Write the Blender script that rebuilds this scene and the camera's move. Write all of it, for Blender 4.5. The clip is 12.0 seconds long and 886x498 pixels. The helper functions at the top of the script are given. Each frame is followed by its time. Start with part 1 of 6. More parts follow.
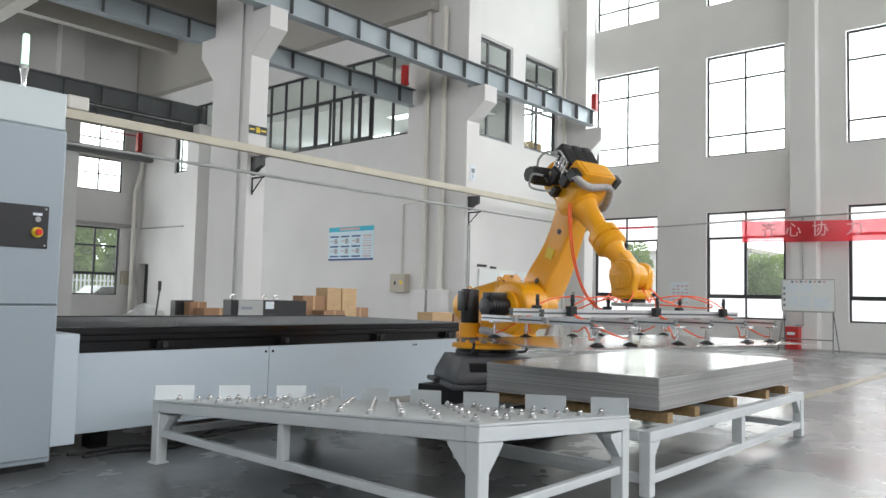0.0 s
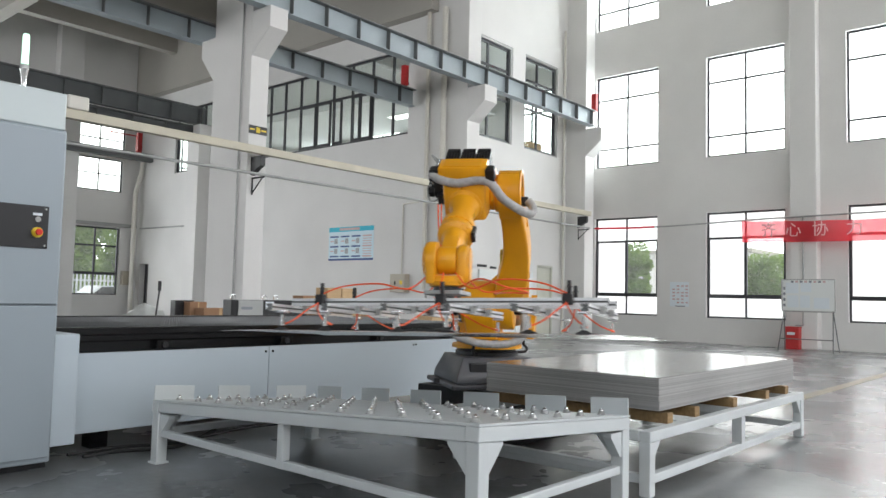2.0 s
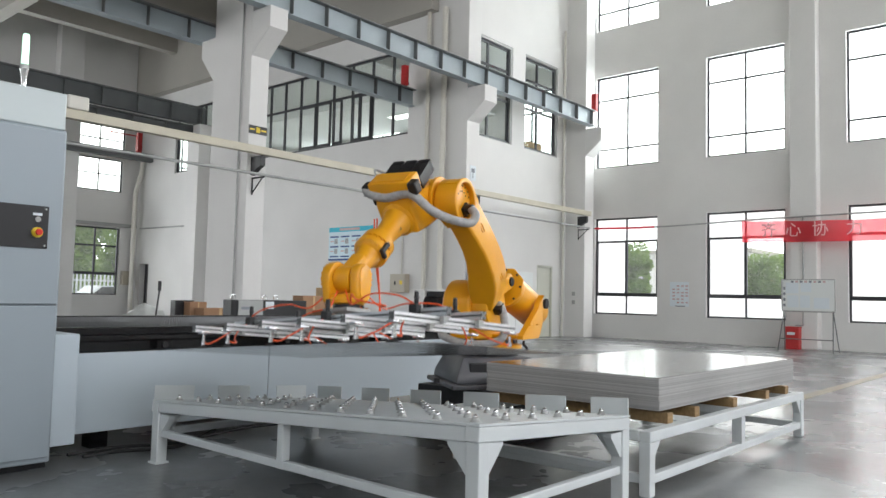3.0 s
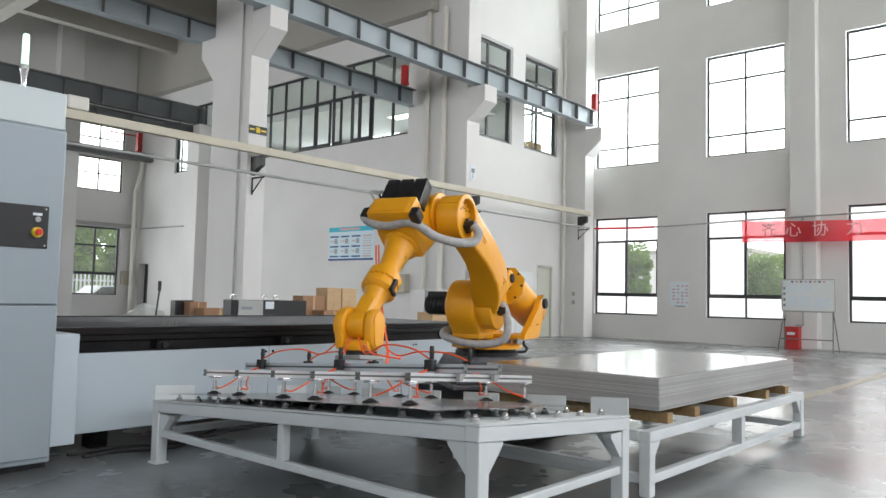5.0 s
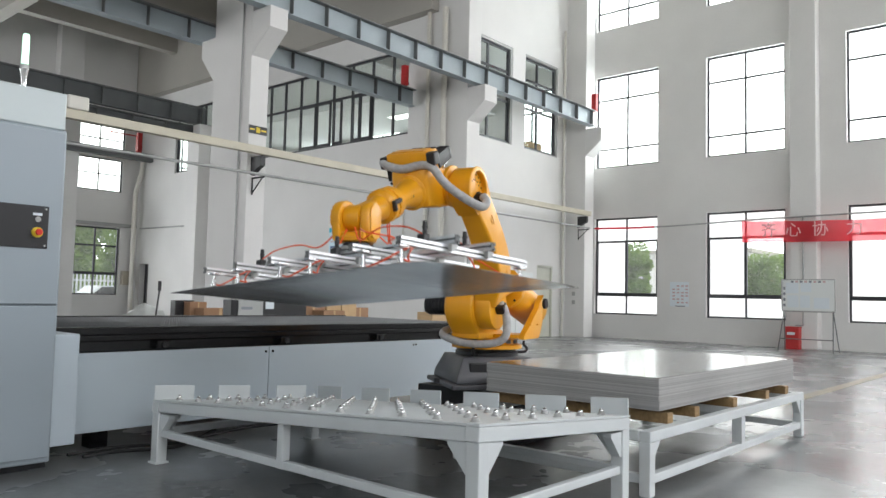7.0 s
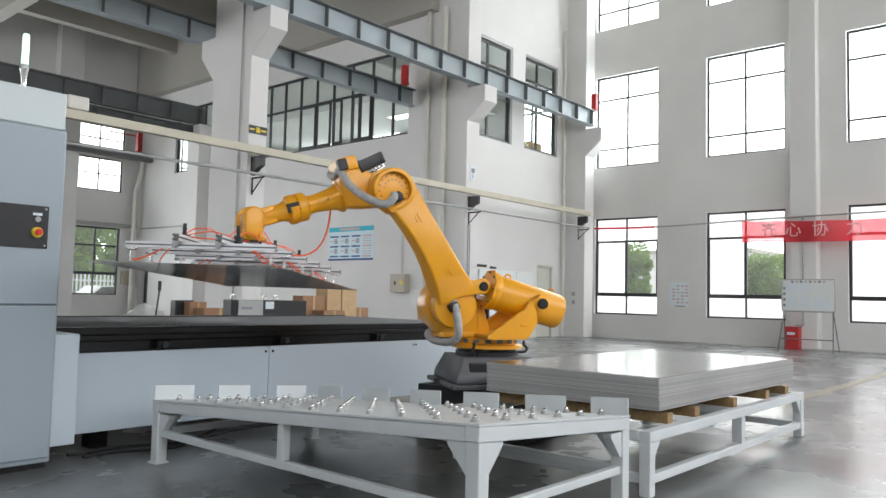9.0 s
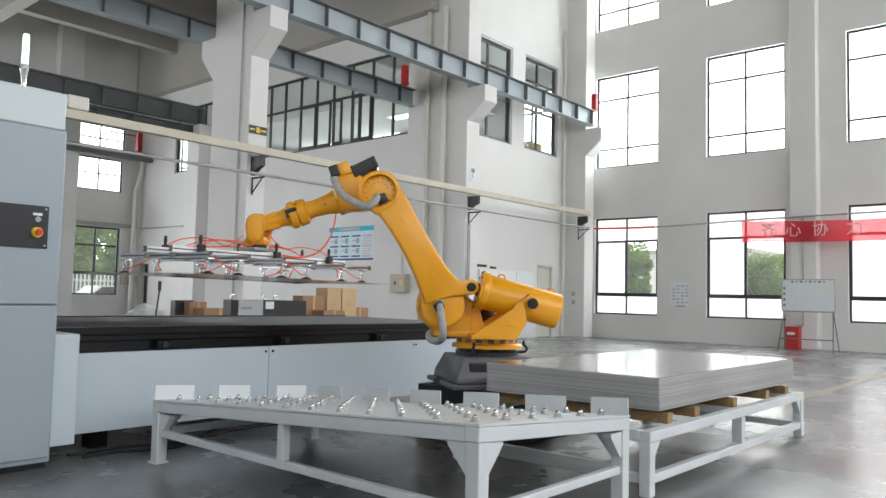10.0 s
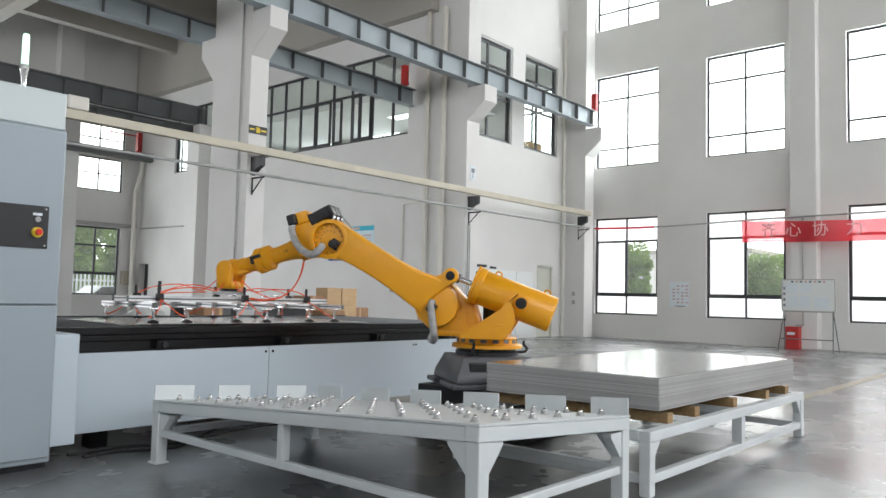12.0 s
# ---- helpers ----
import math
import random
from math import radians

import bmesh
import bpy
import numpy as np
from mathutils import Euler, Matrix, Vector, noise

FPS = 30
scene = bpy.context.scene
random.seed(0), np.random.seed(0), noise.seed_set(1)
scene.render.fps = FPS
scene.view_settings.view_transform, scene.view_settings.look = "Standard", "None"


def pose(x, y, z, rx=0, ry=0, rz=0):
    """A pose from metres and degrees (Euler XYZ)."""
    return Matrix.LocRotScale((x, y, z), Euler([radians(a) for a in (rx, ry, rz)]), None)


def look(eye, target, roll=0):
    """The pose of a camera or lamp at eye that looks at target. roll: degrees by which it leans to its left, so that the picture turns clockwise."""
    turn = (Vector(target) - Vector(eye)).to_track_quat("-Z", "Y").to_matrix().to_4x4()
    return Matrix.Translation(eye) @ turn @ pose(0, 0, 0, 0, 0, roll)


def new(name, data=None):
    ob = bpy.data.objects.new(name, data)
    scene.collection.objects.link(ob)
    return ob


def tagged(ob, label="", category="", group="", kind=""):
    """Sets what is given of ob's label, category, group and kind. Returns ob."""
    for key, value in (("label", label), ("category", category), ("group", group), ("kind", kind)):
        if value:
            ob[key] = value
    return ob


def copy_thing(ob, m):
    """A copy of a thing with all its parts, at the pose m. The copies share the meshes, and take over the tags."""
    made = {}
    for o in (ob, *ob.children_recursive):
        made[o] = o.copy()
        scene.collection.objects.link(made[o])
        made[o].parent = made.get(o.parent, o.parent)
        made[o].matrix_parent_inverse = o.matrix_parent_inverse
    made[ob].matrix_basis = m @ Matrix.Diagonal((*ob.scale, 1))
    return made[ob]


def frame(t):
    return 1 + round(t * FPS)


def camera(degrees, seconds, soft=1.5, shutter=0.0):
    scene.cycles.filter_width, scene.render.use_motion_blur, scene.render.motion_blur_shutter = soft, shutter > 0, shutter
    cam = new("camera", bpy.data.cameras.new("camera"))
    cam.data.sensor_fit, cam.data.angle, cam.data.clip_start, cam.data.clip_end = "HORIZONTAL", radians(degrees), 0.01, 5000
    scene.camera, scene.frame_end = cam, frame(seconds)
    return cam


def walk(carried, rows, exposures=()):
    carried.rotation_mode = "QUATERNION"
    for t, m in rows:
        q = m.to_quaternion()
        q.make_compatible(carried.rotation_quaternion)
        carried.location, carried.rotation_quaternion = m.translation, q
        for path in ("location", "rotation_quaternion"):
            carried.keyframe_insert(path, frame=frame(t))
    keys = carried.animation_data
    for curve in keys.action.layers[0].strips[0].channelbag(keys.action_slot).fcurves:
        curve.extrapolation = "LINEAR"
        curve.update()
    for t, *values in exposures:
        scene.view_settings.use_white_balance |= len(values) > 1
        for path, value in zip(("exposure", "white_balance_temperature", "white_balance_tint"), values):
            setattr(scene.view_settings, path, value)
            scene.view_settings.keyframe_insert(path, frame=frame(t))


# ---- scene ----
cam = camera(60.4, 12.0, soft=1.5, shutter=0.5)
EYE = Vector((0.0, 0.0, 1.27))
AIM = EYE + 10 * Vector((0.752937, 0.654960, 0.063821))
walk(cam, [(0.0, look(EYE, AIM, 1.348)), (12.0, look(EYE, AIM, 1.348))])

# ---- light ----
world = bpy.data.worlds.new("overcast_sky")
scene.world = world
world.use_nodes = True
wn = world.node_tree
sky = wn.nodes.new("ShaderNodeTexSky")
sky.sky_type, sky.sun_disc = "NISHITA", False
sky.sun_elevation, sky.sun_rotation = radians(50), radians(217)
sky.air_density, sky.dust_density, sky.ozone_density = 1.0, 4.0, 1.0
wn.nodes["Background"].inputs["Strength"].default_value = 0.15
wn.links.new(sky.outputs[0], wn.nodes["Background"].inputs[0])
sun = new("sun", bpy.data.lights.new("sun", "SUN"))
sun.data.energy, sun.data.angle, sun.data.color = 1.5, radians(12), (1.0, 0.96, 0.9)
sun.matrix_world = look((-30, -40, 60), (0, 0, 0))
scene.view_settings.exposure = -0.17


def window_light(x, y, z, aim, width, height, power, tone=(0.957, 0.971, 1.0)):
    """The sky's light in one window opening."""
    lamp = bpy.data.lights.new("window_light", "AREA")
    lamp.shape, lamp.size, lamp.size_y = "RECTANGLE", width, height
    lamp.energy, lamp.color = power, tone
    ob = new("window_light", lamp)
    ob.matrix_world = look((x, y, z), (x + aim[0], y + aim[1], z + aim[2]))
    return ob


SKY_L = 10.0
for y0, y1 in ((11.54, 13.97), (7.35, 9.84), (3.15, 5.62), (-1.0, 1.45), (-5.2, -2.75), (-9.4, -6.95)):
    for z0, z1 in ((6.10, 9.46), (11.2, 13.4)):
        window_light(24.71, (y0 + y1) / 2, (z0 + z1) / 2, (-1, 0, 0), y1 - y0, z1 - z0, SKY_L * math.pi * (y1 - y0) * (z1 - z0))
# lamps in the added office windows, there only to brighten the rooms
for y0, y1 in ((15.7, 18.1), (19.9, 22.3), (24.1, 26.5), (28.3, 30.7)):
    window_light(24.71, (y0 + y1) / 2, 7.78, (-1, 0, 0), y1 - y0, 3.36, 0.45 * SKY_L * math.pi * (y1 - y0) * 3.36)
for z0, z1, k in ((6.1, 9.5, 0.62), (11.2, 13.3, 0.62)):
    window_light(5.75, -12.26, (z0 + z1) / 2, (0, 1, 0), 35.4, z1 - z0, k * SKY_L * math.pi * 35.4 * (z1 - z0))
for x0, x1 in ((9.6, 11.9), (6.0, 8.1), (-2.0, 0.1), (-9.0, -6.9)):
    window_light((x0 + x1) / 2, 33.26, 7.05, (0, -1, 0), x1 - x0, 2.9, SKY_L * math.pi * (x1 - x0) * 2.9)
    window_light((x0 + x1) / 2, 33.26, 2.52, (0, -1, 0), x1 - x0, 2.95, SKY_L * math.pi * (x1 - x0) * 2.95 * 1.5)
# lamps in added, unseen west windows that brighten the far bay and east wall
for z0, z1, k in ((1.0, 4.4, 1.5), (6.1, 9.5, 0.7)):
    window_light(-14.26, 27.5, (z0 + z1) / 2, (1, 0, 0), 8.0, z1 - z0, k * SKY_L * math.pi * 8.0 * (z1 - z0))
window_light(-14.26, 1.0, 7.8, (1, 0, 0), 20.0, 3.4, 0.16 * SKY_L * math.pi * 20.0 * 3.4)


# ---- materials ----
def material(name, color, rough=0.6, metal=0.0, vary=0.08, scale=3.0, fine=60.0, bump=0.02, coat=0.0, grime=None, streak=None, rvary=0.08):
    """Principled surface with a coarse and a fine variation of colour and gloss, and a fine relief."""
    m = bpy.data.materials.new(name)
    m.use_nodes = True
    t, n = m.node_tree, m.node_tree.nodes
    b = n["Principled BSDF"]
    b.inputs["Metallic"].default_value = metal
    b.inputs["Coat Weight"].default_value = coat
    b.inputs["Coat Roughness"].default_value = 0.15
    tc = n.new("ShaderNodeTexCoord")
    mp = n.new("ShaderNodeMapping")
    t.links.new(tc.outputs["Object"], mp.inputs[0])
    if streak:
        mp.inputs["Scale"].default_value = streak
    big, small = n.new("ShaderNodeTexNoise"), n.new("ShaderNodeTexNoise")
    big.inputs["Scale"].default_value, small.inputs["Scale"].default_value = scale, fine
    big.inputs["Detail"].default_value = 6
    for k in (big, small):
        t.links.new(mp.outputs[0], k.inputs["Vector"])
    add = n.new("ShaderNodeMath")
    add.operation = "MULTIPLY_ADD"
    t.links.new(small.outputs["Fac"], add.inputs[0])
    add.inputs[1].default_value = 0.35
    t.links.new(big.outputs["Fac"], add.inputs[2])
    ramp = n.new("ShaderNodeMapRange")
    ramp.inputs[1].default_value, ramp.inputs[2].default_value = 0.4, 0.95
    t.links.new(add.outputs[0], ramp.inputs[0])
    mix = n.new("ShaderNodeMix")
    mix.data_type = "RGBA"
    other = grime or tuple(c * (1 - vary * 2) for c in color)
    mix.inputs[6].default_value = (*color, 1)
    mix.inputs[7].default_value = (*other, 1)
    amount = n.new("ShaderNodeMath")
    amount.operation = "MULTIPLY"
    amount.inputs[1].default_value = 1.0 if not grime else min(1.0, vary * 6)
    t.links.new(ramp.outputs[0], amount.inputs[0])
    t.links.new(amount.outputs[0], mix.inputs[0])
    t.links.new(mix.outputs[2], b.inputs["Base Color"])
    rr = n.new("ShaderNodeMapRange")
    rr.inputs[3].default_value, rr.inputs[4].default_value = max(0.02, rough - rvary), min(1.0, rough + rvary)
    t.links.new(big.outputs["Fac"], rr.inputs[0])
    t.links.new(rr.outputs[0], b.inputs["Roughness"])
    if bump:
        bm_ = n.new("ShaderNodeBump")
        bm_.inputs["Strength"].default_value, bm_.inputs["Distance"].default_value = bump * 10, 0.002
        t.links.new(small.outputs["Fac"], bm_.inputs["Height"])
        t.links.new(bm_.outputs[0], b.inputs["Normal"])
    return m


def glow(name, color, strength):
    m = bpy.data.materials.new(name)
    m.use_nodes = True
    b = m.node_tree.nodes["Principled BSDF"]
    b.inputs["Base Color"].default_value = (*color, 1)
    b.inputs["Emission Color"].default_value = (*color, 1)
    b.inputs["Emission Strength"].default_value = strength
    return m


def glass(name, rough=0.0, tint=(0.93, 0.96, 0.95)):
    m = bpy.data.materials.new(name)
    m.use_nodes = True
    n, t = m.node_tree.nodes, m.node_tree
    n.remove(n["Principled BSDF"])
    thin, gloss, mix, fr = (n.new("ShaderNodeBsdf" + "Transparent"), n.new("ShaderNodeBsdfAnisotropic"), n.new("ShaderNodeMixShader"), n.new("ShaderNodeLayerWeight"))
    thin.inputs[0].default_value = (*tint, 1)
    gloss.inputs["Roughness"].default_value = rough
    fr.inputs[0].default_value = 0.5
    sharp = n.new("ShaderNodeMapRange")
    sharp.inputs[1].default_value, sharp.inputs[3].default_value, sharp.inputs[4].default_value = 0.6, 0.02, 0.4
    t.links.new(fr.outputs["Facing"], sharp.inputs[0])
    t.links.new(sharp.outputs[0], mix.inputs[0])
    t.links.new(thin.outputs[0], mix.inputs[1])
    t.links.new(gloss.outputs[0], mix.inputs[2])
    t.links.new(mix.outputs[0], n["Material Output"].inputs[0])
    return m


def floor_material(name):
    """Sealed grey concrete: cloudy patches, drag marks and specks, with an uneven polish."""
    m = bpy.data.materials.new(name)
    m.use_nodes = True
    t, n = m.node_tree, m.node_tree.nodes
    b = n["Principled BSDF"]
    tc = n.new("ShaderNodeTexCoord")
    layers = []
    for scale, stretch, detail in ((0.45, (1, 1, 1), 5), (1.3, (1, 0.75, 1), 8), (14.0, (1, 1, 1), 6), (110.0, (1, 1, 1), 2)):
        mp, k = n.new("ShaderNodeMapping"), n.new("ShaderNodeTexNoise")
        mp.inputs["Scale"].default_value = stretch
        mp.inputs["Rotation"].default_value = (0, 0, 0.5 * scale)
        k.inputs["Scale"].default_value, k.inputs["Detail"].default_value, k.inputs["Roughness"].default_value = scale, detail, 0.62
        t.links.new(tc.outputs["Object"], mp.inputs[0])
        t.links.new(mp.outputs[0], k.inputs["Vector"])
        layers.append(k.outputs["Fac"])
    total = None
    for out, weight in zip(layers, (0.95, 1.1, 0.55, 0.3)):
        mul = n.new("ShaderNodeMath")
        mul.operation = "MULTIPLY_ADD"
        mul.inputs[1].default_value = weight
        t.links.new(out, mul.inputs[0])
        if total is None:
            mul.inputs[2].default_value = -0.98
        else:
            t.links.new(total, mul.inputs[2])
        total = mul.outputs[0]
    ramp = n.new("ShaderNodeValToRGB")
    ramp.color_ramp.elements[0].position, ramp.color_ramp.elements[0].color = 0.12, (0.062, 0.065, 0.064, 1)
    ramp.color_ramp.elements[1].position, ramp.color_ramp.elements[1].color = 0.90, (0.215, 0.228, 0.232, 1)
    t.links.new(total, ramp.inputs[0])
    t.links.new(ramp.outputs[0], b.inputs["Base Color"])
    rr = n.new("ShaderNodeMapRange")
    rr.inputs[1].default_value, rr.inputs[2].default_value = 0.3, 0.7
    rr.inputs[3].default_value, rr.inputs[4].default_value = 0.14, 0.40
    t.links.new(layers[0], rr.inputs[0])
    t.links.new(rr.outputs[0], b.inputs["Roughness"])
    b.inputs["Specular IOR Level"].default_value = 0.6
    b.inputs["Coat Weight"].default_value, b.inputs["Coat IOR"].default_value, b.inputs["Coat Roughness"].default_value = 0.4, 1.6, 0.30
    bp = n.new("ShaderNodeBump")
    bp.inputs["Strength"].default_value, bp.inputs["Distance"].default_value = 0.08, 0.002
    t.links.new(layers[2], bp.inputs["Height"])
    t.links.new(bp.outputs[0], b.inputs["Normal"])
    return m


PLASTER = material("white_plaster", (0.74, 0.735, 0.72), 0.85, vary=0.05, scale=0.6, fine=25, bump=0.03)
CEILING = material("grey_painted_concrete", (0.42, 0.405, 0.365), 0.9, vary=0.06, scale=0.5, fine=20, bump=0.03)
FLOOR = floor_material("polished_concrete_floor")
STEEL_BLUE = material("blue_grey_girder_paint", (0.36, 0.42, 0.45), 0.5, vary=0.08, scale=1.5)
STEEL_DARK = material("dark_steel_and_slot_shade", (0.16, 0.17, 0.17), 0.55, vary=0.1)
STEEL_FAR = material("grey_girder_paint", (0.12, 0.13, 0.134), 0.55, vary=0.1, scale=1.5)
CREAM = material("cream_painted_channel", (0.60, 0.56, 0.45), 0.55, vary=0.07, scale=2)
BLACK = material("black_paint", (0.013, 0.013, 0.015), 0.42, vary=0.15)
GLOSS_BLACK = material("glossy_black_enamel", (0.006, 0.006, 0.007), 0.2, vary=0.2, scale=4, fine=120, bump=0.01, rvary=0.12)
RUBBER = material("black_rubber", (0.012, 0.012, 0.013), 0.7, vary=0.1)
FRAME = material("dark_window_frame", (0.035, 0.037, 0.042), 0.4, vary=0.08)
MACHINE = material("pale_blue_grey_enamel", (0.49, 0.56, 0.61), 0.36, vary=0.025, scale=0.8, fine=120, bump=0.006)
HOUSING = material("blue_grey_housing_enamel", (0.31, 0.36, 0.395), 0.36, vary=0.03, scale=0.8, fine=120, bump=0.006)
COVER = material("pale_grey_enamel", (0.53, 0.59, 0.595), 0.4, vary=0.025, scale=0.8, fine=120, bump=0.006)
MACHINE_TOP = material("white_enamel", (0.73, 0.76, 0.75), 0.4, vary=0.02, scale=0.8, fine=120, bump=0.006)
TABLE_PAINT = material("light_grey_table_paint", (0.63, 0.67, 0.68), 0.42, vary=0.04, scale=3, fine=90, bump=0.01)
YELLOW = material("orange_yellow_robot_paint", (0.87, 0.39, 0.008), 0.36, vary=0.07, scale=3, fine=140, bump=0.012, coat=0.14)
BOLT = material("dull_painted_bolt", (0.36, 0.20, 0.03), 0.5, vary=0.15)
ANTHRACITE = material("anthracite_cast_iron", (0.125, 0.13, 0.145), 0.42, vary=0.1, scale=5, fine=150, bump=0.03)
CHROME = material("polished_steel", (0.75, 0.75, 0.76), 0.16, metal=1.0, vary=0.04)
ALU = material("anodised_aluminium", (0.78, 0.79, 0.80), 0.34, metal=0.92, vary=0.03, fine=200, bump=0.006)
SHEET = material("cold_rolled_steel_sheet", (0.60, 0.60, 0.595), 0.17, metal=1.0, vary=0.05, scale=2, fine=40, bump=0.004, streak=(1, 12, 1))
SHEET_EDGE = material("cut_steel_edges", (0.60, 0.595, 0.585), 0.42, metal=0.35, vary=0.22, scale=1.2, fine=50, bump=0.03, streak=(0.6, 0.6, 60))
_n, _t = SHEET_EDGE.node_tree.nodes, SHEET_EDGE.node_tree
_info, _mul, _rng = _n.new("ShaderNodeObjectInfo"), _n.new("ShaderNodeMix"), _n.new("ShaderNodeMapRange")
_mul.data_type, _mul.blend_type = "RGBA", "MULTIPLY"
_mul.inputs[0].default_value = 1.0
_rng.inputs[3].default_value, _rng.inputs[4].default_value = 0.75, 1.2
_t.links.new(_info.outputs["Random"], _rng.inputs[0])
_src = _n["Principled BSDF"].inputs["Base Color"].links[0].from_socket
_t.links.new(_src, _mul.inputs[6])
_t.links.new(_rng.outputs[0], _mul.inputs[7])
_t.links.new(_mul.outputs[2], _n["Principled BSDF"].inputs["Base Color"])
WOOD = material("raw_timber", (0.34, 0.22, 0.10), 0.75, vary=0.2, scale=5, fine=60, bump=0.06, streak=(1, 8, 8))
CARTON = material("brown_cardboard", (0.36, 0.21, 0.12), 0.85, vary=0.1, scale=3)
PLYWOOD = material("tan_plywood", (0.58, 0.40, 0.22), 0.75, vary=0.1, scale=3, streak=(1, 1, 6))
RED = material("red_paint", (0.50, 0.02, 0.02), 0.45, vary=0.08)
BANNER = material("red_banner_cloth", (0.80, 0.03, 0.05), 0.8, vary=0.1, scale=2)
HOSE = material("orange_air_hose", (0.95, 0.12, 0.03), 0.35, vary=0.03)
SLEEVE = material("grey_woven_cable_sleeve", (0.50, 0.50, 0.495), 0.5, vary=0.2, scale=22, fine=260, bump=0.15, grime=(0.30, 0.30, 0.30))
PIPE = material("white_plastic_pipe", (0.70, 0.68, 0.62), 0.45, vary=0.04)
GREY = material("galvanised_grey", (0.42, 0.43, 0.42), 0.5, vary=0.1, metal=0.3)
PAPER = material("printed_paper", (0.70, 0.76, 0.80), 0.6, vary=0.02)
POSTER = material("pale_blue_poster_paper", (0.58, 0.75, 0.83), 0.5, vary=0.02)
CYAN = material("cyan_print", (0.03, 0.50, 0.66), 0.6, vary=0.04)
NAVY = material("navy_print", (0.03, 0.08, 0.25), 0.6, vary=0.04)
PHOTO = material("grey_photo_print", (0.48, 0.52, 0.56), 0.6, vary=0.3, scale=30)
INK = material("grey_print", (0.22, 0.24, 0.27), 0.6, vary=0.05)
PINKINK = material("faded_red_print", (0.60, 0.42, 0.41), 0.6, vary=0.05)
YELLOW_MARK = material("worn_yellow_floor_paint", (0.34, 0.28, 0.16), 0.4, vary=0.3, scale=4, grime=(0.26, 0.25, 0.22))
LABEL = material("yellow_warning_label", (0.75, 0.55, 0.03), 0.5, vary=0.03)
BEIGE = material("beige_switch_box", (0.46, 0.42, 0.34), 0.5, vary=0.05)
DOORPAINT = material("cream_door_paint", (0.62, 0.63, 0.55), 0.5, vary=0.04)
CHARCOAL = material("dark_slat_steel", (0.26, 0.265, 0.275), 0.45, metal=0.8, vary=0.2, scale=6)
LEAF = material("broad_leaf", (0.15, 0.27, 0.06), 0.6, vary=0.3, scale=1.2, fine=8)
_n, _t = LEAF.node_tree.nodes, LEAF.node_tree
_thin, _mix = _n.new("ShaderNodeBsdfTranslucent"), _n.new("ShaderNodeMixShader")
_thin.inputs[0].default_value = (0.30, 0.42, 0.12, 1)
_mix.inputs[0].default_value = 0.5
_t.links.new(_n["Principled BSDF"].outputs[0], _mix.inputs[1])
_t.links.new(_thin.outputs[0], _mix.inputs[2])
_t.links.new(_mix.outputs[0], _n["Material Output"].inputs[0])
BARK = material("bark", (0.10, 0.075, 0.05), 0.9, vary=0.2, scale=4, bump=0.1)
EARTH = material("paved_yard", (0.34, 0.34, 0.32), 0.9, vary=0.1, scale=0.4)
PLASTIC = material("pale_plastic_wrap", (0.60, 0.62, 0.60), 0.35, vary=0.15, scale=6, bump=0.08)


def sheer(name, color, through_):
    m = material(name, color, 0.8, vary=0.06, scale=2)
    n, t = m.node_tree.nodes, m.node_tree
    tr, mix = n.new("ShaderNodeBsdfTranslucent"), n.new("ShaderNodeMixShader")
    tr.inputs[0].default_value = (*color, 1)
    mix.inputs[0].default_value = through_
    out = n["Material Output"]
    t.links.new(n["Principled BSDF"].outputs[0], mix.inputs[1])
    t.links.new(tr.outputs[0], mix.inputs[2])
    thin, last = n.new("ShaderNodeBsdfTransparent"), n.new("ShaderNodeMixShader")
    last.inputs[0].default_value = 0.42
    thin.inputs[0].default_value = (1.0, 0.55, 0.58, 1)
    t.links.new(mix.outputs[0], last.inputs[1])
    t.links.new(thin.outputs[0], last.inputs[2])
    t.links.new(last.outputs[0], out.inputs[0])
    return m


BANNER_CLOTH = sheer("sheer_red_cloth", (0.85, 0.05, 0.08), 0.6)
PAPER_THIN = material("faded_lettering", (0.84, 0.52, 0.54), 0.8)
GLASS = glass("window_glass")
# dusty glass whose pale translucent veil also paints the daylight's glare on the pane
VEILED = glass("dusty_glass_with_glare_veil")
_n, _t = VEILED.node_tree.nodes, VEILED.node_tree
_veil, _mix, _spots = _n.new("ShaderNodeBsdfTranslucent"), _n.new("ShaderNodeMixShader"), _n.new("ShaderNodeTexNoise")
_veil.inputs[0].default_value = (0.95, 0.97, 0.96, 1)
_spots.inputs["Scale"].default_value = 2.5
_rng = _n.new("ShaderNodeMapRange")
_rng.inputs[3].default_value, _rng.inputs[4].default_value = 0.02, 0.06
_t.links.new(_spots.outputs["Fac"], _rng.inputs[0])
_t.links.new(_rng.outputs[0], _mix.inputs[0])
_t.links.new(_n["Material Output"].inputs[0].links[0].from_socket, _mix.inputs[1])
_t.links.new(_veil.outputs[0], _mix.inputs[2])
_t.links.new(_mix.outputs[0], _n["Material Output"].inputs[0])
SKYGLOW = glow("bright_overcast_sky", (1.0, 1.0, 1.0), 3.2)


def frosted(name):
    """Milky glass that lets the daylight through scattered."""
    m = bpy.data.materials.new(name)
    m.use_nodes = True
    n, t = m.node_tree.nodes, m.node_tree
    b = n["Principled BSDF"]
    b.inputs["Base Color"].default_value = (0.85, 0.87, 0.87, 1)
    b.inputs["Roughness"].default_value = 0.35
    tr, mix = n.new("ShaderNodeBsdfTranslucent"), n.new("ShaderNodeMixShader")
    tr.inputs[0].default_value = (0.97, 0.98, 0.98, 1)
    mix.inputs[0].default_value = 0.85
    t.links.new(b.outputs[0], mix.inputs[1])
    t.links.new(tr.outputs[0], mix.inputs[2])
    t.links.new(mix.outputs[0], n["Material Output"].inputs[0])
    return m


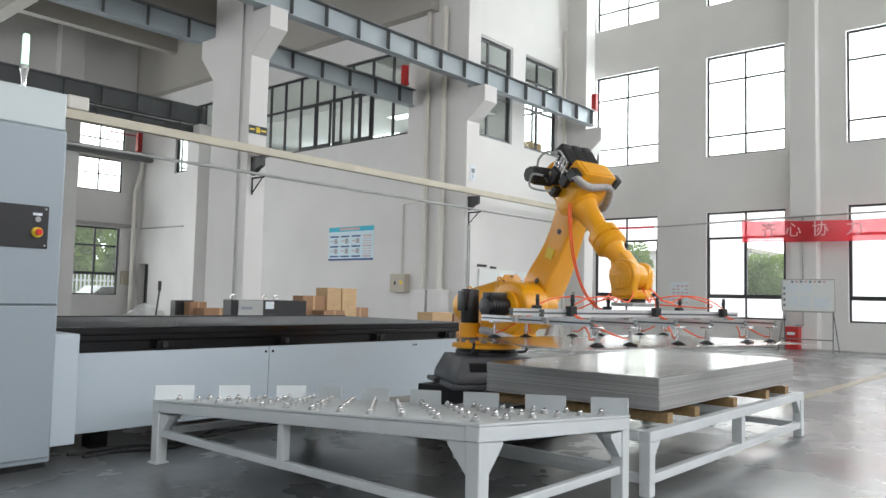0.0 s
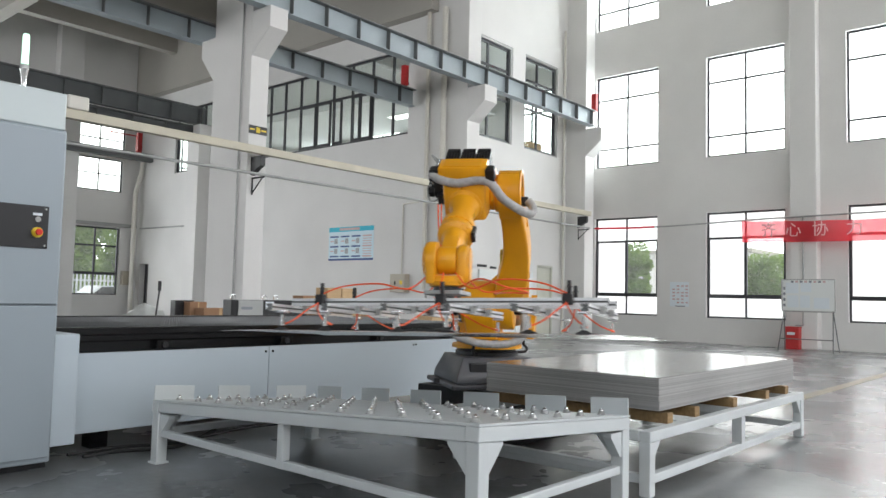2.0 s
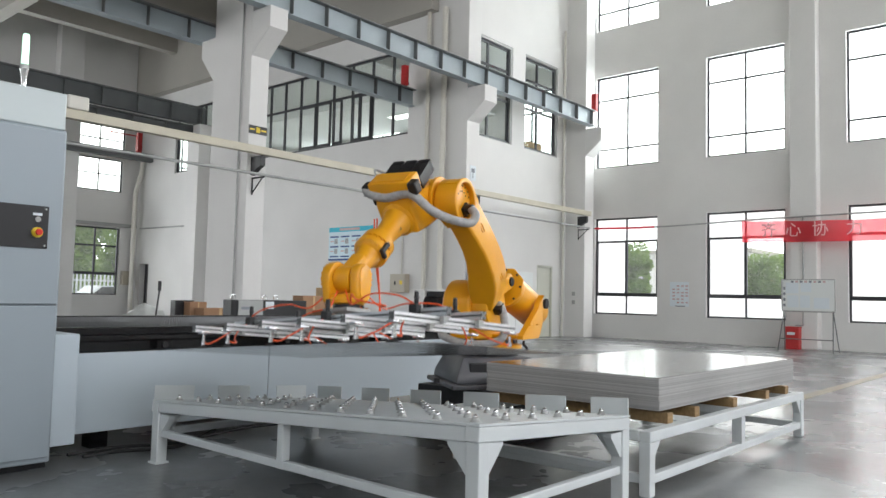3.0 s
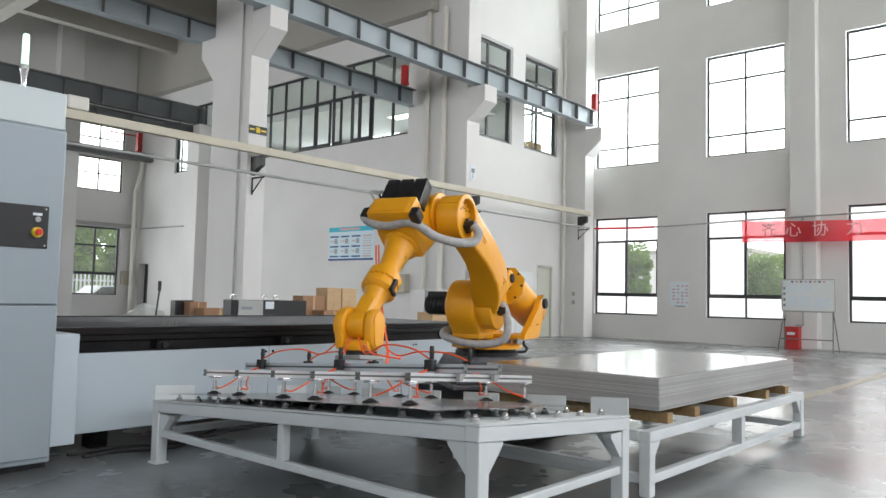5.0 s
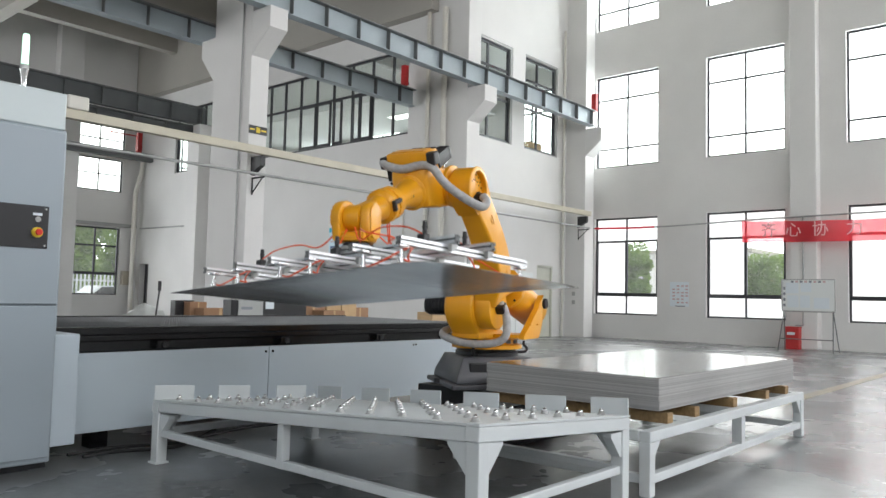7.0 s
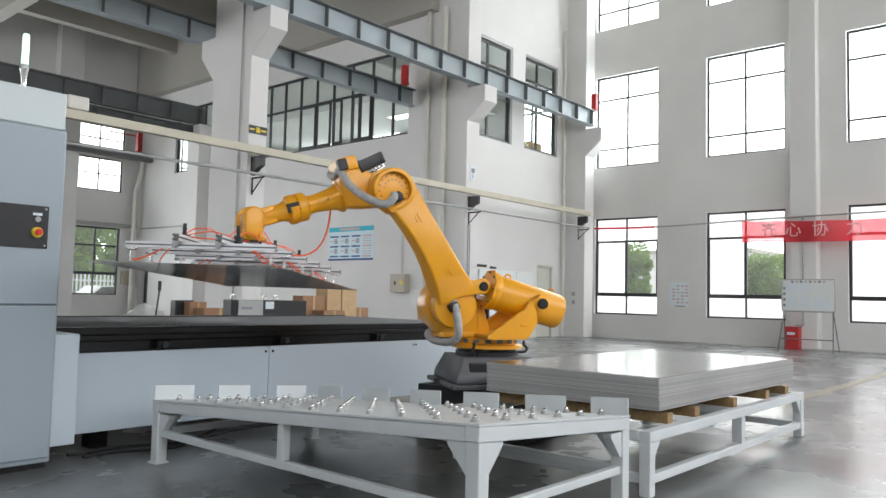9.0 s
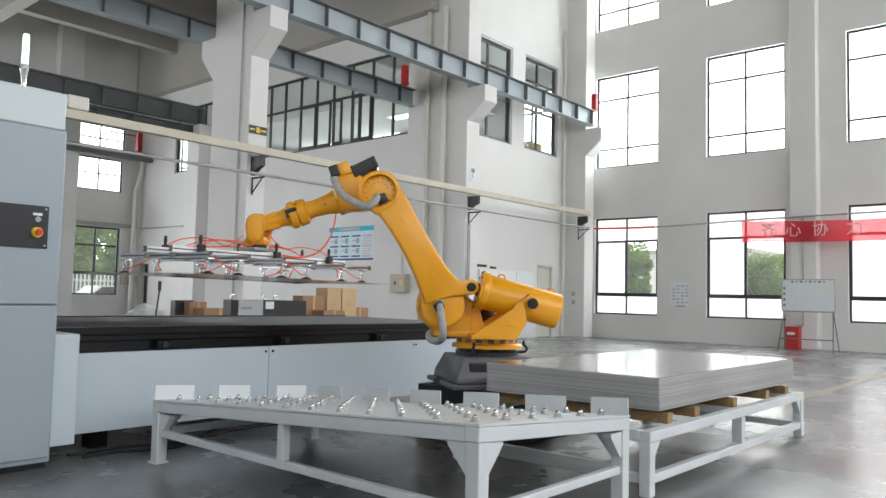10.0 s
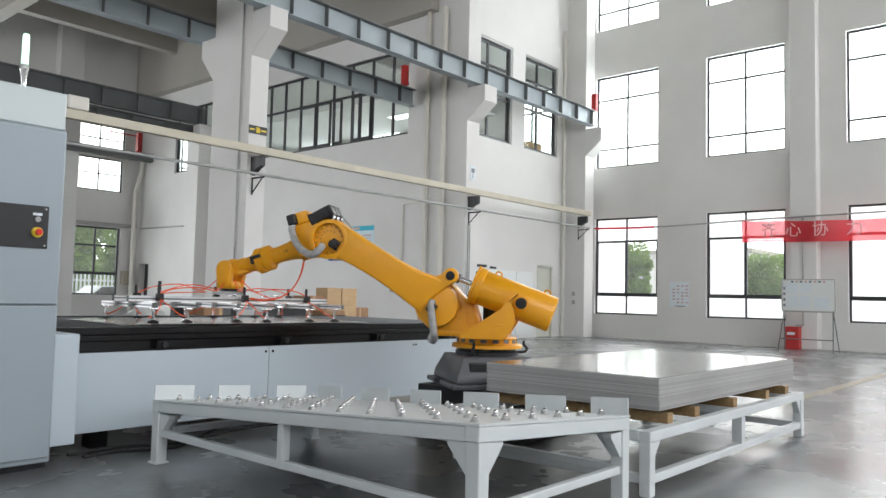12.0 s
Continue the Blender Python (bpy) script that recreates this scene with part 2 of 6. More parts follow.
FROSTED = frosted("milky_glass")
SIGNAL = glow("lit_signal_lamp", (0.62, 1.0, 0.75), 1.5)
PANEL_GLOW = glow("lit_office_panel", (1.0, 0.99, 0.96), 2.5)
BUTTON = material("red_push_button", (0.65, 0.03, 0.02), 0.3)


# ---- mesh helpers ----
def obj(name, bm, mat, parent=None, label="", smooth=False):
    me = bpy.data.meshes.new(name)
    bm.normal_update()
    bm.to_mesh(me)
    bm.free()
    if smooth:
        for p in me.polygons:
            p.use_smooth = True
        me.set_sharp_from_angle(angle=radians(38))
    for k in (mat if isinstance(mat, (list, tuple)) else [mat]):
        me.materials.append(k)
    ob = new(name, me)
    ob.parent = parent
    if label:
        ob["label"] = label
    return ob


def part(name, bm, mat, parent, label="", smooth=False):
    return obj(name, bm, mat, parent, label, smooth)


def thing(name, label, category, group="", m=None):
    e = new(name)
    e.empty_display_size = 0.2
    if m is not None:
        e.matrix_world = m
    return tagged(e, label, category, group)


def box(bm, x0, x1, y0, y1, z0, z1, bevel=0.0, m=None, mat=0):
    r = bmesh.ops.create_cube(bm, size=1.0, matrix=Matrix.LocRotScale(((x0 + x1) / 2, (y0 + y1) / 2, (z0 + z1) / 2), None, (x1 - x0, y1 - y0, z1 - z0)))
    vs = r["verts"]
    fs = {f for v in vs for f in v.link_faces}
    for f in fs:
        f.material_index = mat
    if bevel:
        es = list({e for v in vs for e in v.link_edges})
        q = bmesh.ops.bevel(bm, geom=es, offset=bevel, segments=2, affect="EDGES", profile=0.5, clamp_overlap=True)
        vs = list({v for f in q["faces"] for v in f.verts} | {v for v in vs if v.is_valid})
        for f in q["faces"]:
            f.material_index = mat
    if m is not None:
        bmesh.ops.transform(bm, matrix=m, verts=vs)
    return bm


def boxes(*rows, bevel=0.0):
    bm = bmesh.new()
    for r in rows:
        box(bm, *r, bevel=bevel)
    return bm


def tube(bm, a, b, r0, r1=None, seg=20, caps=True, bevel=0.0, mat=0):
    """A round bar from a to b."""
    a, b = Vector(a), Vector(b)
    d = b - a
    rot = d.to_track_quat("Z", "Y").to_matrix().to_4x4()
    r = bmesh.ops.create_cone(bm, cap_ends=caps, segments=seg, radius1=r0, radius2=r0 if r1 is None else r1, depth=d.length, matrix=Matrix.Translation((a + b) / 2) @ rot)
    for f in {f for v in r["verts"] for f in v.link_faces}:
        f.material_index = mat
    if bevel:
        es = [e for e in {e for v in r["verts"] for e in v.link_edges} if any(len(f.verts) > 4 for f in e.link_faces)]
        bmesh.ops.bevel(bm, geom=es, offset=bevel, segments=2, affect="EDGES", profile=0.5)
    return bm


def lathe(bm, rows, seg=28, m=None, ring=False):
    """A turned body: rows of (radius, height); ring: open in the middle."""
    rings = []
    for r, z in rows:
        rings.append([bm.verts.new((r * math.cos(2 * math.pi * i / seg), r * math.sin(2 * math.pi * i / seg), z)) for i in range(seg)])
    for a, b in zip(rings, rings[1:]):
        for i in range(seg):
            bm.faces.new((a[i], a[(i + 1) % seg], b[(i + 1) % seg], b[i]))
    if ring:
        for i in range(seg):
            bm.faces.new((rings[-1][i], rings[-1][(i + 1) % seg], rings[0][(i + 1) % seg], rings[0][i]))
    else:
        bm.faces.new(rings[0][::-1])
        bm.faces.new(rings[-1])
    if m is not None:
        bmesh.ops.transform(bm, matrix=m, verts=[v for k in rings for v in k])
    return bm


def extrude_outline(bm, pts, y0, y1, bevel=0.0, m=None):
    """A plate with the outline pts in x and z, from y0 to y1."""
    lo = [bm.verts.new((x, y0, z)) for x, z in pts]
    hi = [bm.verts.new((x, y1, z)) for x, z in pts]
    n = len(pts)
    fs = [bm.faces.new(lo), bm.faces.new(hi[::-1])]
    for i in range(n):
        fs.append(bm.faces.new((lo[(i + 1) % n], lo[i], hi[i], hi[(i + 1) % n])))
    bmesh.ops.recalc_face_normals(bm, faces=fs)
    vs = lo + hi
    if bevel:
        es = [e for v in vs for e in v.link_edges if abs(e.verts[0].co.y - e.verts[1].co.y) < 1e-6]
        q = bmesh.ops.bevel(bm, geom=list(set(es)), offset=bevel, segments=3, affect="EDGES", profile=0.5, clamp_overlap=True)
        vs = list({v for v in vs if v.is_valid} | {v for f in q["faces"] for v in f.verts})
    if m is not None:
        bmesh.ops.transform(bm, matrix=m, verts=vs)
    return bm


def arc(cx, cz, r, a0, a1, n=10):
    return [(cx + r * math.cos(radians(a0 + (a1 - a0) * i / n)), cz + r * math.sin(radians(a0 + (a1 - a0) * i / n))) for i in range(n + 1)]


def smooth_path(pts, n=10):
    """Points along a smooth curve through pts."""
    p = [Vector(k) for k in pts]
    p = [2 * p[0] - p[1], *p, 2 * p[-1] - p[-2]]
    out = []
    for i in range(1, len(p) - 2):
        for k in range(n):
            t = k / n
            a, b, c, d = p[i - 1:i + 3]
            out.append(0.5 * (2 * b + (c - a) * t + (2 * a - 5 * b + 4 * c - d) * t * t + (3 * b - a - 3 * c + d) * t ** 3))
    return out + [p[-2]]


def pipe_along(bm, pts, r, seg=8, n=8, ribs=0.0):
    """A hose through pts."""
    path = smooth_path(pts, n)
    rings, side = [], None
    for i, c in enumerate(path):
        d = (path[min(i + 1, len(path) - 1)] - path[max(i - 1, 0)]).normalized()
        side = d.orthogonal().normalized() if side is None else (side - d * side.dot(d)).normalized()
        up = d.cross(side)
        rr = r * (1 + ribs * (i % 2))
        rings.append([bm.verts.new(c + rr * (math.cos(2 * math.pi * k / seg) * side + math.sin(2 * math.pi * k / seg) * up)) for k in range(seg)])
    for a, b in zip(rings, rings[1:]):
        for k in range(seg):
            bm.faces.new((a[k], a[(k + 1) % seg], b[(k + 1) % seg], b[k]))
    bm.faces.new(rings[0][::-1])
    bm.faces.new(rings[-1])
    return bm


def wall_with_holes(name, axis, at, thick, u0, u1, z0, z1, holes, mat):
    """An upright wall across axis ('x' or 'y') at its near face, thick behind it, with rectangular openings (u0, u1, z0, z1)."""
    us = sorted({u0, u1, *[h[0] for h in holes], *[h[1] for h in holes]})
    zs = sorted({z0, z1, *[h[2] for h in holes], *[h[3] for h in holes]})
    bm = bmesh.new()
    grid = {}

    def solid(i, j):
        if not (0 <= i < len(us) - 1 and 0 <= j < len(zs) - 1):
            return False
        u, z = (us[i] + us[i + 1]) / 2, (zs[j] + zs[j + 1]) / 2
        return not any(h[0] < u < h[1] and h[2] < z < h[3] for h in holes)

    def v(i, j, k):
        if (i, j, k) not in grid:
            d = at + (thick if k else 0)
            grid[i, j, k] = bm.verts.new((d, us[i], zs[j]) if axis == "x" else (us[i], d, zs[j]))
        return grid[i, j, k]

    for i in range(len(us) - 1):
        for j in range(len(zs) - 1):
            if not solid(i, j):
                continue
            for k in (0, 1):
                bm.faces.new((v(i, j, k), v(i + 1, j, k), v(i + 1, j + 1, k), v(i, j + 1, k)))
            if not solid(i - 1, j):
                bm.faces.new((v(i, j, 0), v(i, j, 1), v(i, j + 1, 1), v(i, j + 1, 0)))
            if not solid(i + 1, j):
                bm.faces.new((v(i + 1, j, 0), v(i + 1, j, 1), v(i + 1, j + 1, 1), v(i + 1, j + 1, 0)))
            if not solid(i, j - 1):
                bm.faces.new((v(i, j, 0), v(i, j, 1), v(i + 1, j, 1), v(i + 1, j, 0)))
            if not solid(i, j + 1):
                bm.faces.new((v(i, j + 1, 0), v(i, j + 1, 1), v(i + 1, j + 1, 1), v(i + 1, j + 1, 0)))
    bmesh.ops.recalc_face_normals(bm, faces=bm.faces[:])
    return tagged(obj(name, bm, mat), kind="structure")


WINDOWS = [0]


def window(axis, at, u0, u1, z0, z1, bars_u, bars_z, bar=0.05, heavy=None, depth=0.07, label="dark metal framed factory window with clear panes", milky=(), panes=True, veiled=False):
    """A framed window in the plane axis=at: bars_u upright bars at full height, bars_z level bars; heavy: (u, z) bars of a thicker sash."""
    WINDOWS[0] += 1
    w = thing("window_%d" % WINDOWS[0], label, "window", m=Matrix.Identity(4))
    tagged(w, kind="structure")

    def put(bm, a0, a1, b0, b1, d0, d1):
        if axis == "x":
            box(bm, d0, d1, a0, a1, b0, b1)
        else:
            box(bm, a0, a1, d0, d1, b0, b1)

    d0, d1 = at - depth / 2, at + depth / 2
    bm = bmesh.new()
    put(bm, u0, u1, z0, z0 + bar, d0, d1)
    put(bm, u0, u1, z1 - bar, z1, d0, d1)
    put(bm, u0, u0 + bar, z0 + bar, z1 - bar, d0, d1)
    put(bm, u1 - bar, u1, z0 + bar, z1 - bar, d0, d1)
    part("window_frame", bm, FRAME, w)
    for u in bars_u:
        bm = bmesh.new()
        put(bm, u - bar / 2, u + bar / 2, z0 + bar, z1 - bar, d0 + 0.004, d1 - 0.004)
        part("mullion", bm, FRAME, w)
    for z in bars_z:
        bm = bmesh.new()
        put(bm, u0 + bar, u1 - bar, z - bar / 2, z + bar / 2, d0 + 0.008, d1 - 0.008)
        part("transom", bm, FRAME, w)
    for a, b, c, d in heavy or ():
        bm = bmesh.new()
        e = 0.045
        put(bm, a, b, c, c + e * 2, d0 - 0.03, d0 + 0.05)
        put(bm, a, b, d - e, d, d0 - 0.03, d0 + 0.05)
        put(bm, a, a + e, c + e * 2, d - e, d0 - 0.03, d0 + 0.05)
        put(bm, b - e, b, c + e * 2, d - e, d0 - 0.03, d0 + 0.05)
        part("sash", bm, FRAME, w)
    if panes:
        us, zs = [u0 + bar, *sorted(bars_u), u1 - bar], [z0 + bar, *sorted(bars_z), z1 - bar]
        for a, b in zip(us, us[1:]):
            for c, d in zip(zs, zs[1:]):
                bm = bmesh.new()
                put(bm, a, b, c, d, at - 0.003, at + 0.003)
                p = part("pane", bm, FROSTED if (a >= us[1] - 1e-6, zs.index(c)) in milky else VEILED if veiled else GLASS, w)
                p.visible_shadow = False
    return w


# ---- the hall ----
XR, YC, YF, XO, YFAR, ZTOP = 24.45, 13.8, 14.6, 16.83, 33.0, 14.0
XL, YS = -14.0, -12.0

bm = bmesh.new()
box(bm, -70, 90, -70, 110, -0.3, -0.012)
tagged(obj("ground", bm, EARTH), kind="structure")
bm = bmesh.new()
box(bm, XL, XR, YS, YFAR, -0.011, 0.0)
tagged(obj("floor", bm, FLOOR), kind="structure")


def floor_line(x0, x1, y0, y1):
    bm = bmesh.new()
    box(bm, x0, x1, y0, y1, 0.0, 0.004)
    tagged(obj("floor_marking", bm, YELLOW_MARK), "worn yellow lane line painted on the concrete floor", "floor marking", kind="structure")


floor_line(10.2, 17.5, 3.12, 3.30)

# bright overcast distance outside the windows
for m, w, h in ((pose(75, 5, 20, 90, 0, 90), 150, 70), (pose(5, 95, 20, 90, 0, 0), 160, 70)):
    bm = bmesh.new()
    bmesh.ops.create_grid(bm, x_segments=1, y_segments=1, size=0.5, matrix=Matrix.Diagonal((w, h, 1, 1)))
    ob = obj("backdrop", bm, SKYGLOW)
    ob.matrix_world = m
    tagged(ob, kind="structure")

# window wall across the hall's end
ROWS = [(0.82, 4.26), (6.10, 9.46), (11.2, 13.4)]
BAYS = [(11.54, 13.97), (7.35, 9.84), (3.15, 5.62), (-1.0, 1.45), (-5.2, -2.75), (-9.4, -6.95)]
ADDED_OFFICE_BAYS = [(15.7, 18.1), (19.9, 22.3), (24.1, 26.5), (28.3, 30.7)]
holes = [(a, b, c, d) for a, b in BAYS for c, d in ROWS] + [(a, b, *ROWS[1]) for a, b in ADDED_OFFICE_BAYS]
wall_with_holes("wall_east", "x", XR, 0.28, YS - 0.28, 33.3, 0, ZTOP, holes, PLASTER)
for a, b in BAYS:
    mid = (a + b) / 2 + 0.0
    window("x", XR + 0.16, a, b, *ROWS[0], [mid], [1.50, 3.42], heavy=[(mid, b - 0.04, 1.50, 3.42), (a + 0.04, mid, 1.50, 3.42)], bar=0.055, milky=[(True, 0), (True, 1), (True, 2), (False, 0), (False, 2)] + ([(False, 1)] if b < 6 else []), veiled=True, label="dark metal framed factory window with milky panes and one clear sash")
    for c, d in ROWS[1:]:
        window("x", XR + 0.16, a, b, c, d, [mid], [c + 0.68, d - 0.86], bar=0.06)

# invented east windows of the office rooms, openings for the brightening lamps
for a, b in ADDED_OFFICE_BAYS:
    window("x", XR + 0.16, a, b, *ROWS[1], [(a + b) / 2], [ROWS[1][0] + 0.68, ROWS[1][1] - 0.86], bar=0.06)

for y0, y1, x0 in ((6.35, 7.10, XR - 0.42), (-2.0, -1.3, XR - 0.42)):
    bm = bmesh.new()
    box(bm, x0, XR - 0.002, y0, y1, 0, ZTOP, bevel=0.02)
    tagged(obj("column_end", bm, PLASTER), "square white plastered column against the window wall", "column", kind="structure")

# office block beside the hall: facade towards the hall and side wall towards the bay
fac = [(17.99, 20.1, 6.33, 9.58), (20.82, 22.86, 6.33, 9.58), (21.68, 22.66, 0.0, 2.46)]
wall_with_holes("wall_facade", "y", YF, 0.25, XO + 0.25, XR, 0, ZTOP, fac, PLASTER)
BAND = (16.2, 30.0, 6.32, 9.04)
wall_with_holes("wall_office", "x", XO, 0.25, YF, YFAR, 0, ZTOP, [BAND, (31.85, 32.62, 0.0, 2.46)], PLASTER)
for a, b in ((17.99, 20.1), (20.82, 22.86)):
    w = window("y", YF + 0.12, a + 0.03, b - 0.1, 6.37, 9.50, [(a + b) / 2 - 0.17], [7.75, 8.74], bar=0.075, label="dark framed office window in a pale grey surround")
    part("surround", boxes((a + 0.002, a + 0.028, YF + 0.02, YF + 0.16, 6.332, 9.578), (b - 0.098, b - 0.002, YF + 0.02, YF + 0.16, 6.332, 9.578), (a + 0.03, b - 0.1, YF + 0.02, YF + 0.16, 9.502, 9.578), (a + 0.03, b - 0.1, YF + 0.02, YF + 0.16, 6.332, 6.368)), GREY, w, "pale grey metal surround")
window("x", XO + 0.12, *BAND, [16.98, 17.93, 18.91, 19.86, 20.76, 21.65, 22.55, 23.42, 24.3, 25.2, 26.1, 27.0, 27.9, 28.8], [7.95], bar=0.075, heavy=[(20.78, 21.63, 6.39, 7.91), (19.99, 20.74, 6.39, 7.91), (19.42, 19.83, 6.39, 7.91), (18.51, 18.88, 6.39, 7.91), (17.97, 18.51, 6.39, 7.91)], label="long band of dark framed office glazing")

# rooms behind the office glazing
bm = boxes((XO + 0.25, XR, YF + 0.25, YFAR, 5.0, 5.3), (XO + 0.25, XR, YF + 0.25, YFAR, 10.3, 10.6))
tagged(obj("wall_office_rooms", bm, PLASTER), kind="structure")
tagged(obj("ceiling_office", boxes((XO + 0.25, XO + 3.0, 18.6, YFAR, 9.16, 9.24), (XO + 3.0, XO + 3.06, 18.6, YFAR, 8.74, 9.24), (XO + 3.06, XR, 18.6, YFAR, 8.74, 8.82)), PLASTER), kind="structure")
# charcoal slab filling the doorway, its dark colour standing for the passage's shade
bm = boxes((XO + 0.3, XO + 0.5, 31.7, 32.75, 0.0, 2.6))
tagged(obj("wall_passage_shade", bm, CHARCOAL), kind="structure")

# far wall of the side bay
far = [(13.95, 16.03, 1.05, 4.0), (13.95, 16.03, 5.6, 7.03), (13.95, 16.09, 7.35, 8.5), (9.6, 11.9, 1.05, 4.0), (9.6, 11.9, 5.6, 8.5), (6.0, 8.1, 1.05, 4.0), (6.0, 8.1, 5.6, 8.5), (-2.0, 0.1, 1.05, 4.0), (-2.0, 0.1, 5.6, 8.5), (-9.0, -6.9, 1.05, 4.0), (-9.0, -6.9, 5.6, 8.5), (17.9, 20.0, 5.6, 8.7)]
wall_with_holes("wall_far", "y", YFAR, 0.28, XL, XR, 0, ZTOP, far, PLASTER)
window("y", YFAR + 0.14, *far[0], [14.98], [1.95, 3.2], bar=0.06, heavy=[(13.99, 14.98, 1.95, 3.2), (14.98, 15.99, 1.95, 3.2)], veiled=True)
window("y", YFAR + 0.14, *far[1], [15.0], [6.35], bar=0.05)
window("y", YFAR + 0.14, *far[2], [15.0], [7.9], bar=0.05)
for h in far[3:]:
    window("y", YFAR + 0.14, *h, [(h[0] + h[1]) / 2], [(h[2] + h[3]) / 2], bar=0.06)

# walls behind the camera, with ribbon windows; the unseen west ones are added for light
south = [(-12, 23.5, 6.1, 9.5), (-12, 23.5, 11.2, 13.3)]
wall_with_holes("wall_south", "y", YS - 0.28, 0.28, XL, XR, 0, ZTOP, south, PLASTER)
for h in south:
    window("y", YS - 0.14, *h, [-12 + 35.5 * i / 12 for i in range(1, 12)], [], bar=0.06, panes=False)
west = [(23.5, 31.5, 1.0, 4.4), (23.5, 31.5, 6.1, 9.5), (-9.0, 11.0, 6.1, 9.5)]
wall_with_holes("wall_west", "x", XL - 0.28, 0.28, YS, YFAR, 0, ZTOP, west, PLASTER)
for h in west:
    window("x", XL - 0.14, *h, [h[0] + 2.0 * i for i in range(1, int((h[1] - h[0]) / 2))], [], bar=0.06, panes=False)

bm = boxes((XL, XR, YS, YFAR, ZTOP, ZTOP + 0.25), *[(XL, XO, y, y + 0.4, 11.4, ZTOP) for y in (18.4, 22.2, 26.0, 29.6)],
           *[(x, x + 0.5, 15.2, YFAR, 11.0, ZTOP) for x in (-5.5, 1.95, 9.42)], *[(x, x + 0.5, YS, YC, 12.2, ZTOP) for x in (1.95, 9.42, 16.83)],
           (XO - 0.35, XO - 0.003, YF + 0.4, YFAR, 9.9, ZTOP), (XL, XO - 0.36, 14.1, 14.7, 10.2, ZTOP))
tagged(obj("ceiling", bm, CEILING), kind="structure")


# ---- columns with crane brackets ----
def hall_column(x, width, y0, y1, rear):
    c = thing("column", "white plastered crane column with a sloped bracket", "column", "crane columns", pose(x, 0, 0))
    tagged(c, kind="structure")
    bm = bmesh.new()
    box(bm, 0, width, y0, y1, 0, ZTOP, bevel=0.012)
    part("shaft", bm, PLASTER, c)
    bm = bmesh.new()
    m = Matrix.Rotation(radians(90), 4, "Z")
    extrude_outline(bm, [(YC + 0.01, 6.40), (YC - 0.62, 6.92), (YC - 0.62, 7.38), (YC + 0.01, 7.38)], -width + 0.004, -0.004, bevel=0.008, m=m)
    part("bracket", bm, PLASTER, c)
    if rear:
        bm = bmesh.new()
        extrude_outline(bm, [(y1 - 0.01, 6.05), (y1 + 0.55, 6.7), (y1 + 0.55, 7.1), (y1 - 0.01, 7.1)], -width + 0.004, -0.004, bevel=0.008, m=m)
        part("bracket", bm, PLASTER, c)
    return c


hall_column(9.41, 0.47, YC, 15.25, True)
hall_column(16.80, 0.58, YC, 15.6, True)
hall_column(23.45, 0.60, YC, YF - 0.003, False)
hall_column(1.95, 0.47, YC, 15.25, True)
hall_column(-5.5, 0.47, YC, 15.25, True)


# ---- crane girders ----
def girder(y, x0, x1, z0, z1, step, mat=STEEL_BLUE):
    g = thing("crane_girder", "blue-grey steel crane girder with stiffener plates on column brackets", "girder", "crane girders", pose(0, y, 0))
    tagged(g, kind="structure")
    part("web", boxes((x0, x1, -0.007, 0.007, z0 + 0.022, z1 - 0.022)), mat, g)
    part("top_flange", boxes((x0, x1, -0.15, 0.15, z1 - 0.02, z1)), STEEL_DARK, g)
    part("bottom_flange", boxes((x0, x1, -0.13, 0.13, z0, z0 + 0.02)), mat, g)
    part("crane_rail", boxes((x0, x1, -0.03, 0.03, z1 + 0.002, z1 + 0.06), (x0, x1, -0.055, 0.055, z1 + 0.001, z1 + 0.02)), STEEL_DARK, g)
    first = None
    x = x0 + 0.1
    while x < x1:
        bm = boxes((x, x + 0.014, -0.13, -0.0072, z0 + 0.023, z1 - 0.023), (x, x + 0.014, 0.0072, 0.13, z0 + 0.023, z1 - 0.023))
        if first is None:
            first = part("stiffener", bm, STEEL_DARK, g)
            fx = x
        else:
            bm.free()
            k = first.copy()
            scene.collection.objects.link(k)
            k.location.x = x - fx
        x += step
    return g


girder(YC - 0.36, -8.0, 23.3, 7.385, 7.93, 1.0)
girder(15.95, -8.0, 16.75, 7.105, 7.62, 1.0)
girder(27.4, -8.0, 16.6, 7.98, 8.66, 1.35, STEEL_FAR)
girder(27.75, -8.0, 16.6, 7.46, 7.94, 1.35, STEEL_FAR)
bm = bmesh.new()
box(bm, 12.9, 13.88, 32.5, 32.997, 0, ZTOP, bevel=0.02)
tagged(obj("column_far", bm, PLASTER), "white plastered column on the far wall", "column", kind="structure")
bm = boxes((16.2, 16.829, 27.1, 27.95, 0.0, 7.45), (16.2, 16.829, 27.1, 27.58, 7.45, 7.97))
tagged(obj("column_bay", bm, PLASTER), "white plastered column against the office wall", "column", kind="structure")
bm = bmesh.new()
box(bm, 5.43, 5.80, 13.28, 13.55, 4.362, 4.60, bevel=0.03)
tagged(obj("collector_box", bm, PIPE), "pale grey box standing on the cream channel", "electrical box")
for x, y, z in ((16.3, 15.95, 7.69), (23.35, 13.44, 7.95)):
    bm = bmesh.new()
    box(bm, x, x + 0.15, y - 0.09, y + 0.09, z, z + 0.62, bevel=0.01)
    tagged(obj("buffer_stop", bm, RED), "red painted end stop on the crane rail", "end stop")

